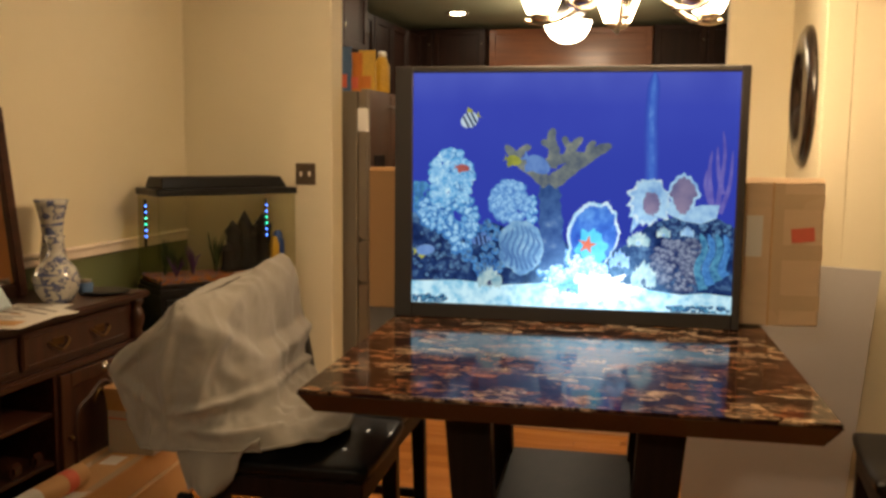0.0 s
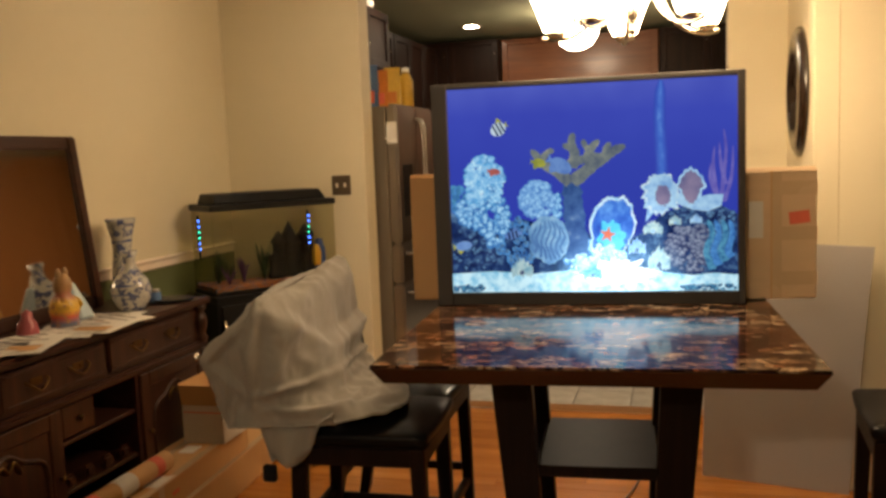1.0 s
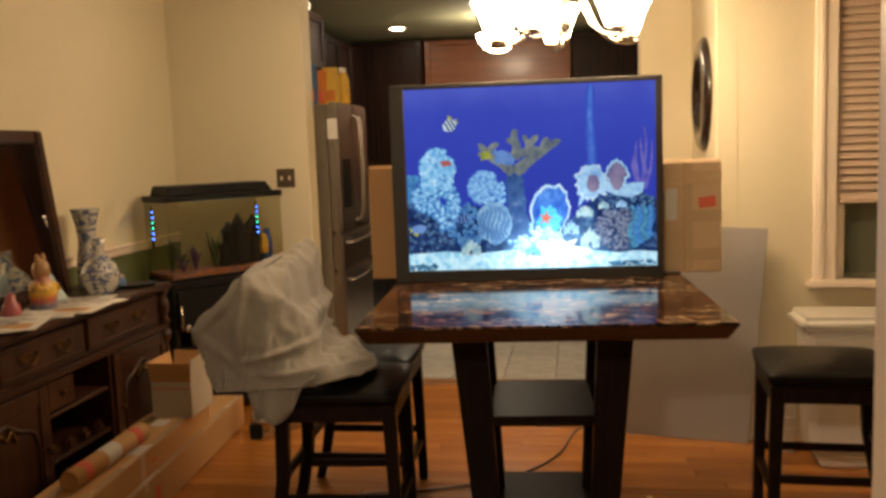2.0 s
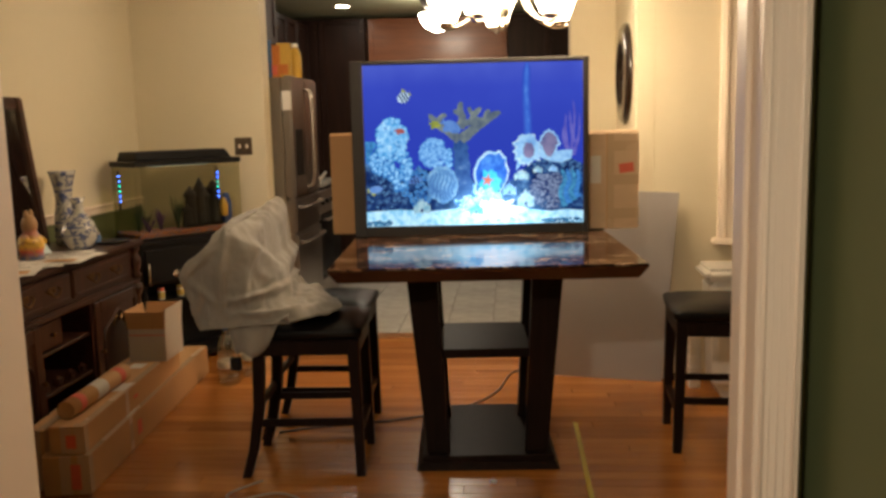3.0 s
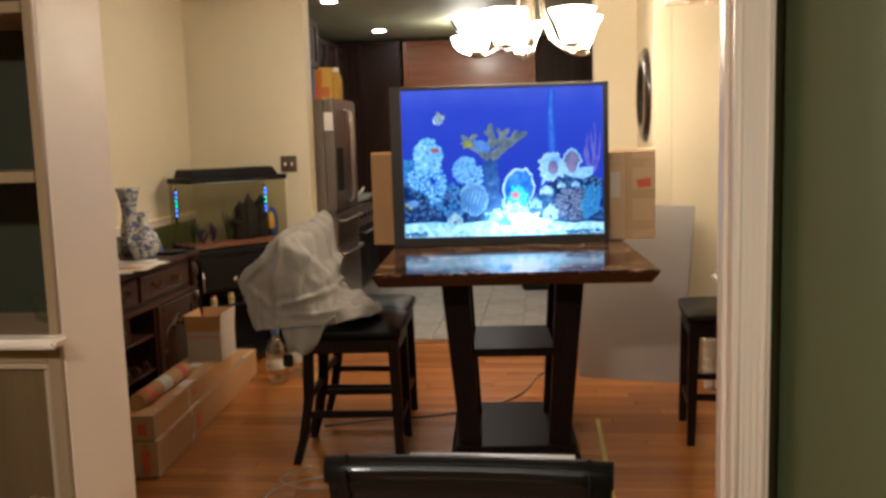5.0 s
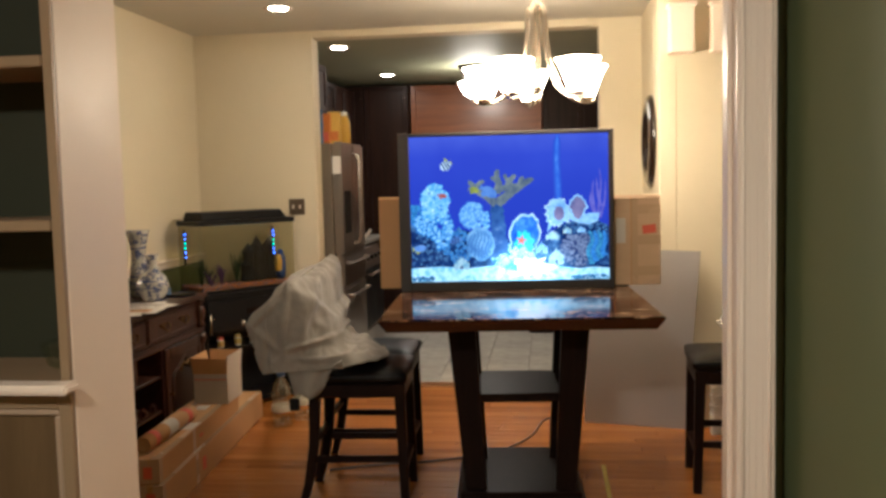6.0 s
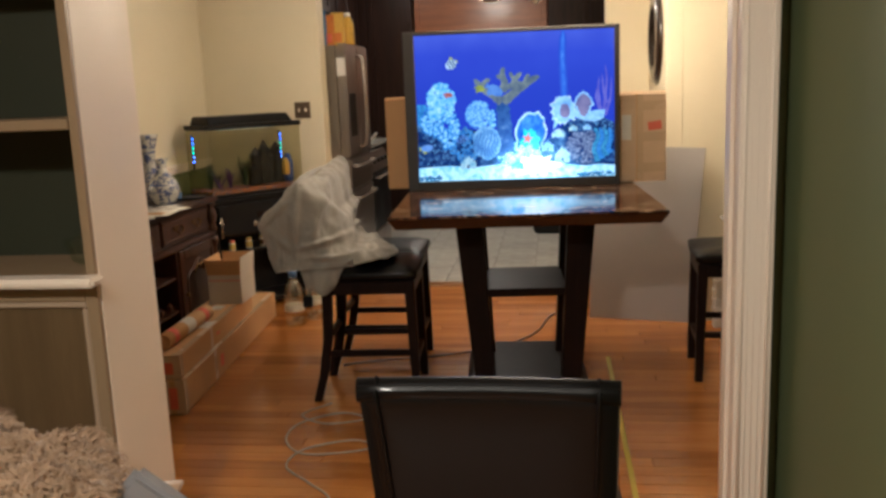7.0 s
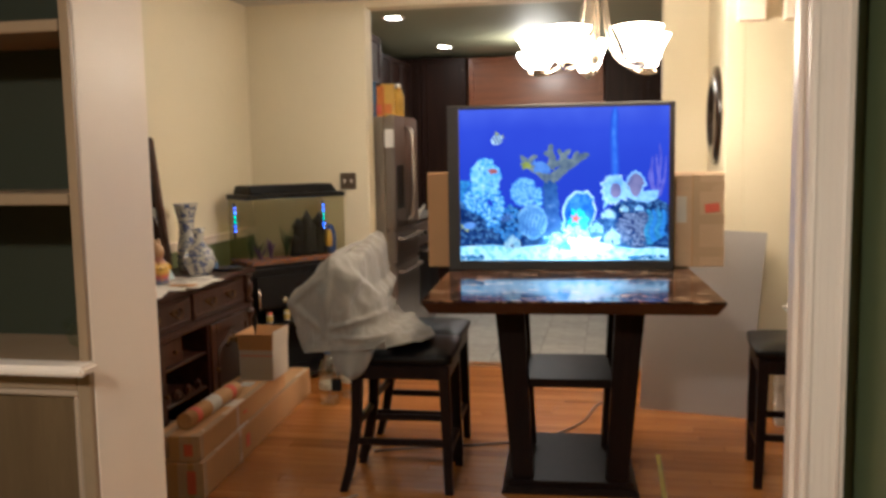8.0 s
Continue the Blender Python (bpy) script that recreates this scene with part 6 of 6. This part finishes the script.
def long_box(label, x0, x1, y0, y1, z0, z1, mt, stickers=True):
    t = thing("long_carton", label, "box", lane, "long cartons by the sideboard")
    part("body", box(x0, x1, y0, y1, z0, z1, 0.005), mt, t)
    part("tape_strip", box((x0 + x1) / 2 - 0.024, (x0 + x1) / 2 + 0.024, y0 - 0.001, y0 + 0.001, z0 + 0.004, z1 + 0.0005, 0), TAPE, t)
    part("tape_strip", box(x1 - 0.03, x1 + 0.0012, y0 + 0.02, y1 - 0.02, z1 - 0.0005, z1 + 0.001, 0), TAPE, t)
    part("seam", box(x1 - 0.0005, x1 + 0.0012, y0 + 0.45, y0 + 0.49, z0 + 0.004, z1 - 0.002, 0), TAPE, t)
    if stickers:
        part("sticker", box(x1 - 0.075, x1 - 0.035, y0 - 0.0022, y0 - 0.0012, z0 + 0.025, z1 - 0.035, 0), RED, t, "red warning sticker")
        part("sticker", box(x1, x1 + 0.0015, y0 + 0.55, y0 + 0.60, z0 + 0.05, z1 - 0.05, 0), RED, t, "red warning sticker")
        part("paper_label", box(x1 - 0.085, x1 - 0.008, y0 + 0.46, y0 + 0.58, z1 + 0.0012, z1 + 0.0024, 0), PAPER, t, "white shipping label")
        part("paper_label", box(x0 + 0.02, x1 - 0.06, y0 + 0.84, y0 + 0.93, z1 + 0.0005, z1 + 0.0018, 0), PAPER, t, "white shipping label")
        part("corner_tape", box(x1 - 0.045, x1 + 0.0016, y0 - 0.0016, y0 + 0.035, z0 + 0.006, z1 + 0.0016, 0), TAPE, t, "glossy tape folded round the corner")
    return t


long_box("long brown carton lying on the floor", -0.19, 0.0, 0.0, 1.75, 0.001, 0.165, CARD2)
long_box("long brown carton stacked on another", -0.160, -0.014, 0.012, 1.27, 0.168, 0.282, CARD)
long_box("smaller brown carton beside the stack", -0.270, -0.195, 0.05, 1.3, 0.001, 0.255, CARD, False)
tb2 = thing("mailing_tube", "brown cardboard mailing tube with a white label", "tube", lane @ pose(-0.118, 0.10, 0.3215, -90, 0, -3))
part("tube", lathe([(0.030, 0), (0.038, 0.0), (0.038, 0.56), (0.030, 0.56), (0.030, 0)], 24), CARD, tb2)
part("label", lathe([(0.0384, 0.22), (0.0388, 0.222), (0.0388, 0.32), (0.0384, 0.322)], 24), PAPER, tb2, "white paper label")
part("end_cap", lathe([(0.0, 0.004), (0.030, 0.004), (0.030, 0.012), (0.0, 0.012)], 24), TRIM, tb2)
part("tape_band", lathe([(0.0384, 0.06), (0.0388, 0.062), (0.0388, 0.11), (0.0384, 0.112)], 24), RED, tb2, "red tape band")
part("tape_band", lathe([(0.0384, 0.45), (0.0388, 0.452), (0.0388, 0.50), (0.0384, 0.502)], 24), RED, tb2, "red tape band")
wb = thing("open_white_carton", "open white carton with raised cardboard flaps", "box", lane @ pose(-0.175, 0.98, 0.2835, 0, 0, -3))
w, d, h, tk_ = 0.190, 0.24, 0.165, 0.004
part("bottom", box(0, w, 0, d, 0, tk_, 0), WHITECARD, wb)
part("side", box(0, w, 0, tk_, 0, h, 0.001), WHITECARD, wb)
part("side", box(0, w, d - tk_, d, 0, h, 0.001), WHITECARD, wb)
part("side", box(0, tk_, tk_, d - tk_, 0, h, 0.001), WHITECARD, wb)
part("side", box(w - tk_, w, tk_, d - tk_, 0, h, 0.001), WHITECARD, wb)
part("printed_line", box(0.005, w - 0.005, -0.001, 0.0, h * 0.80, h * 0.83, 0), RED, wb, "thin red printed line")
part("flap", hexa([(0, 0, h), (w, 0, h), (w, 0.003, h), (0, 0.003, h)], [(-0.008, -0.008, h + 0.088), (w + 0.004, -0.008, h + 0.088), (w + 0.004, -0.005, h + 0.088), (-0.008, -0.005, h + 0.088)], 0), CARD2, wb, "raised brown flap")
part("flap", hexa([(0, d - 0.003, h), (w, d - 0.003, h), (w, d, h), (0, d, h)], [(0, d + 0.02, h + 0.09), (w, d + 0.02, h + 0.09), (w, d + 0.023, h + 0.09), (0, d + 0.023, h + 0.09)], 0), CARD, wb, "raised brown flap")
part("flap", hexa([(0, 0, h), (0.003, 0, h), (0.003, d, h), (0, d, h)], [(-0.015, 0, h + 0.09), (-0.012, 0, h + 0.09), (-0.012, d, h + 0.09), (-0.015, d, h + 0.09)], 0), CARD, wb, "raised brown flap")
part("flap", hexa([(w - 0.003, 0, h), (w, 0, h), (w, d, h), (w - 0.003, d, h)], [(w + 0.005, 0, h + 0.10), (w + 0.008, 0, h + 0.10), (w + 0.008, d, h + 0.10), (w + 0.005, d, h + 0.10)], 0), WHITECARD, wb, "raised white flap")

# water jugs
WATERP = pane("clear_plastic", (0.92, 0.93, 0.88, 1), 0.30)
for x, y, s in ((-1.50, 3.43, 1.0), (-1.42, 3.60, 1.0)):
    j = thing("water_jug", "clear plastic water jug with a blue cap", "bottle", pose(x, y, 0.0, 0, 0, 20), "water jugs on the floor")
    part("body", lathe([(0.0, 0.001), (0.055, 0.001), (0.061, 0.012), (0.061, 0.06), (0.056, 0.07), (0.061, 0.08), (0.061, 0.20), (0.055, 0.235), (0.035, 0.285), (0.022, 0.30), (0.022, 0.32)], 24), WATERP, j)
    part("cap", lathe([(0.026, 0.312), (0.027, 0.345), (0.022, 0.352), (0, 0.352)], 20), BLUEP, j, "blue screw cap")
    part("label", lathe([(0.0615, 0.10), (0.062, 0.102), (0.062, 0.135), (0.0615, 0.137)], 24), surf("faded_paper_label", (0.62, 0.58, 0.46, 1), 0.6), j, "faded paper band")

# white bin with an overhanging lid below the window, and a small ribbed heater
bn = thing("lidded_bin", "white plastic bin with an overhanging rounded lid", "bin", pose(1.285, 3.22, 0))
part("body", hexa(rect(-0.16, 0.17, -0.10, 0.10, 0.06), rect(-0.185, 0.195, -0.125, 0.125, 0.62), 0.03), PORCELAIN, bn)
part("foot", hexa(rect(-0.11, 0.12, -0.08, 0.08, 0.0), rect(-0.14, 0.15, -0.09, 0.09, 0.065), 0.01), PORCELAIN, bn)
part("lid", box(-0.215, 0.225, -0.145, 0.145, 0.62, 0.685, 0.025, seg=3), PORCELAIN, bn)
part("handle", box(-0.03, 0.04, -0.14, -0.125, 0.50, 0.53, 0.005), PORCELAIN, bn)
ht = thing("small_heater", "small white ribbed heater by the wall", "heater", pose(1.075, 3.36, 0))
for i in range(4):
    part("rib", box(-0.035, 0.035, -0.04, 0.04, 0.09 + 0.055 * i, 0.13 + 0.055 * i, 0.012, seg=2), PORCELAIN, ht)
part("stand", box(-0.03, 0.03, -0.03, 0.03, 0.0, 0.31, 0.004), PORCELAIN, ht)

# tape measure blade and cables on the floor
single("tape_measure_blade", box(0.392, 0.412, 0.55, 2.77, 0.001, 0.0035, 0), YELLOW, "yellow steel measuring tape laid along the floor", "tape measure")
single("power_cable", tube(spline([(-1.0, 2.62, 0.006), (-0.75, 2.72, 0.006), (-0.45, 2.80, 0.006), (-0.15, 2.98, 0.006), (0.02, 3.25, 0.006), (0.10, 3.60, 0.006), (0.25, 3.75, 0.006)], 8), 0.005), CABLE, "brown power cable trailing across the floor", "cable")
loop = [(-0.92, 2.05, 0.006), (-1.02, 1.90, 0.006), (-0.88, 1.80, 0.006), (-0.72, 1.86, 0.006), (-0.84, 1.93, 0.006), (-1.0, 1.80, 0.007), (-1.01, 1.62, 0.006), (-0.90, 1.48, 0.006),
        (-0.72, 1.50, 0.006), (-0.62, 1.56, 0.006), (-0.72, 1.62, 0.007), (-0.90, 1.52, 0.008), (-0.93, 1.36, 0.006), (-0.80, 1.22, 0.006), (-0.68, 1.08, 0.006), (-0.62, 0.8, 0.006), (-0.4, 0.4, 0.006)]
single("extension_cable", tube(spline(loop, 7), 0.0036), WHITECABLE, "pale cable lying in loose loops on the floor", "cable")
single("floor_scrap", box(0.01, 0.035, 2.05, 2.07, 0.001, 0.012, 0.003), PAPER, "small paper scrap by the table foot", "scrap")

# ---- sofa end with a shaggy throw in the front room ----
sf = thing("sofa", "grey sofa end with a loose back cushion", "sofa")
part("arm", box(-1.95, -0.90, -0.62, 0.14, 0.05, 0.52, 0.06, seg=3), GREYCLOTH, sf)
part("base", box(-1.95, -0.94, -0.60, 0.12, 0.0, 0.06, 0.01), BLACK, sf)
single("cushion", turned(box(-0.16, 0.16, -0.03, 0.03, -0.16, 0.16, 0.014, seg=2), pose(-0.805, 0.0, 0.405, 0, 42, 12)), GREYCLOTH, "grey cushion leaning by the sofa", "cushion")


def throw():
    """A shaggy throw: a soft mound with some thousands of curled tufts."""
    rn = random.Random(3)
    t = thing("shaggy_throw", "beige shaggy throw heaped on the sofa arm", "throw")

    def top(x, y):
        q = max(0.0, 1 - ((x + 1.34) / 0.38) ** 2 - ((y + 0.10) / 0.31) ** 2)
        r = max(0.0, 1 - ((x + 1.03) / 0.19) ** 2 - ((y + 0.06) / 0.25) ** 2)
        return 0.49 + max(0.27 * q ** 0.5, 0.19 * r ** 0.5) + 0.03 * noise.noise(Vector((x * 8, y * 8, 0)))

    bm = bmesh.new()
    bmesh.ops.create_grid(bm, x_segments=40, y_segments=32, size=0.5)
    for v in bm.verts:
        x, y = -1.29 + v.co.x * 0.94, -0.10 + v.co.y * 0.66
        v.co = (x, y, top(x, y))
    for f in bm.faces:
        f.smooth = True
    bmesh.ops.solidify(bm, geom=list(bm.faces), thickness=0.01)
    part("backing", bm, FLUFF, t)
    verts, faces = [], []
    for k in range(15000):
        x, y = rn.uniform(-1.74, -0.82), rn.uniform(-0.43, 0.22)
        u, v = (x + 1.29) / 0.47, (y + 0.10) / 0.32
        if u * u + v * v > 1.02:
            continue
        e = 0.01
        nrm = Vector(((top(x - e, y) - top(x + e, y)) / (2 * e), (top(x, y - e) - top(x, y + e)) / (2 * e), 1.0))
        nrm.x, nrm.y = max(-2.5, min(2.5, nrm.x)), max(-2.5, min(2.5, nrm.y))
        nrm.normalize()
        # tufts of a clump lie the same way
        lock = noise.noise_vector(Vector((x * 14, y * 14, 2.0)))
        dr = (nrm * 0.8 + lock * 0.9 + Vector((rn.uniform(-0.3, 0.3), rn.uniform(-0.3, 0.3), rn.uniform(-0.3, 0.1)))).normalized()
        ln, w = rn.uniform(0.055, 0.085), rn.uniform(0.0018, 0.0032)
        ck = (math.floor(x / 0.075), math.floor(y / 0.075))
        jit = noise.noise_vector(Vector((ck[0] * 3.7, ck[1] * 5.3, 0.5)))
        tip = Vector(((ck[0] + 0.5) * 0.075 + 0.05 * jit.x - x, (ck[1] + 0.5) * 0.075 + 0.05 * jit.y - y, 0.02 * jit.z)) * 0.75
        side = dr.orthogonal().normalized()
        side = Matrix.Rotation(rn.uniform(0, 6.28), 3, dr) @ side
        other = dr.cross(side)
        turn = rn.uniform(2.5, 5.0)
        p0 = Vector((x, y, top(x, y) - 0.006))
        i = len(verts)
        for g in range(6):
            f = g / 5
            c = p0 + dr * ln * f * (1 - 0.35 * f) + (side * math.sin(f * turn) + other * (1 - math.cos(f * turn))) * 0.011 * f + Vector((0, 0, -0.35 * ln * f * f)) + tip * f
            ww = w * (1 - 0.55 * f)
            verts += [c - side * ww, c + side * ww * 0.6 + other * ww, c + side * ww * 0.6 - other * ww]
            if g:
                o = i + 3 * g
                faces += [(o - 3, o - 2, o + 1, o), (o - 2, o - 1, o + 2, o + 1), (o - 1, o - 3, o, o + 2)]
        faces.append((i + 15, i + 16, i + 17))
    me = bpy.data.meshes.new("shag_pile")
    me.from_pydata([tuple(v) for v in verts], [], faces)
    me.materials.append(FLUFF)
    ob = new("shag", me)
    ob.parent = t
    tagged(ob, "long curled shaggy tufts", kind="stuff")
    return t


throw()

# ---- floor boards and tiles, last ----
floor_ob = bpy.data.objects["floor"]
kfloor_ob = bpy.data.objects["kitchen_floor"]


def shared_block(name, lx, ly, t, mt, bevel=0.0015):
    """A board or tile mesh with a slightly eased top, its top at z 0, shared by alike pieces."""
    bm = hexa(rect(-lx / 2, lx / 2, -ly / 2, ly / 2, -t), rect(-lx / 2, lx / 2, -ly / 2, ly / 2, 0), 0)
    tops = [e for e in bm.edges if all(abs(v.co.z) < 1e-6 for v in e.verts)]
    bmesh.ops.bevel(bm, geom=tops, offset=bevel, segments=1, affect="EDGES")
    me = bpy.data.meshes.new(name)
    bm.to_mesh(me)
    bm.free()
    me.materials.append(mt)
    return me


BW, BL = 0.0762, 1.30

board = shared_block("board", BL - 0.0015, BW - 0.0015, 0.0155, PLANK)
rn = random.Random(21)
row, y = 0, 0.05
far = bmesh.new()
while y < KIT - 0.11:
    off = rn.uniform(0, BL)
    x = -2.36 - off
    while x < 2.3:
        cx = x + BL / 2
        if cx + BL / 2 > -2.4 and cx - BL / 2 < 2.3:
            x0, x1 = max(x, -2.42), min(x + BL, 2.34 if y < 3.6 else 0.86)
            if x1 - x0 < 0.03:
                x += BL
                continue
            ob = new("board", board)
            ob.location = ((x0 + x1) / 2, y + BW / 2, 0.0005 * rn.random() - 0.0005)
            ob.scale = ((x1 - x0) / BL, 1, 1)
            ob.parent = floor_ob
        x += BL
    y += BW
y = 0.05 - BW
verts, faces = [], []
while y > -4.05:
    for x0, x1 in ((-3.6, -2.302), (-2.3, -1.002), (-1.0, 0.298), (0.3, 0.67)):
        i = len(verts)
        verts += [(x0, y + 0.001, -0.001), (x1, y + 0.001, -0.001), (x1, y + BW - 0.001, -0.001), (x0, y + BW - 0.001, -0.001)]
        faces.append((i, i + 1, i + 2, i + 3))
    y -= BW
me = bpy.data.meshes.new("board_field")
me.from_pydata(verts, [], faces)
me.materials.append(PLANK)
bf = new("board_field", me)
bf.parent = floor_ob
tagged(bf, "honey oak boards of the front room", kind="stuff")

TS = 0.33
tile = shared_block("tile", TS - 0.006, TS - 0.006, 0.011, TILE, 0.002)
for i in range(9):
    for j in range(11):
        ob = new("tile", tile)
        ob.location = (-1.35 + TS * (i + 0.5), KIT + 0.032 + TS * (j + 0.5), 0.0)
        ob.parent = kfloor_ob
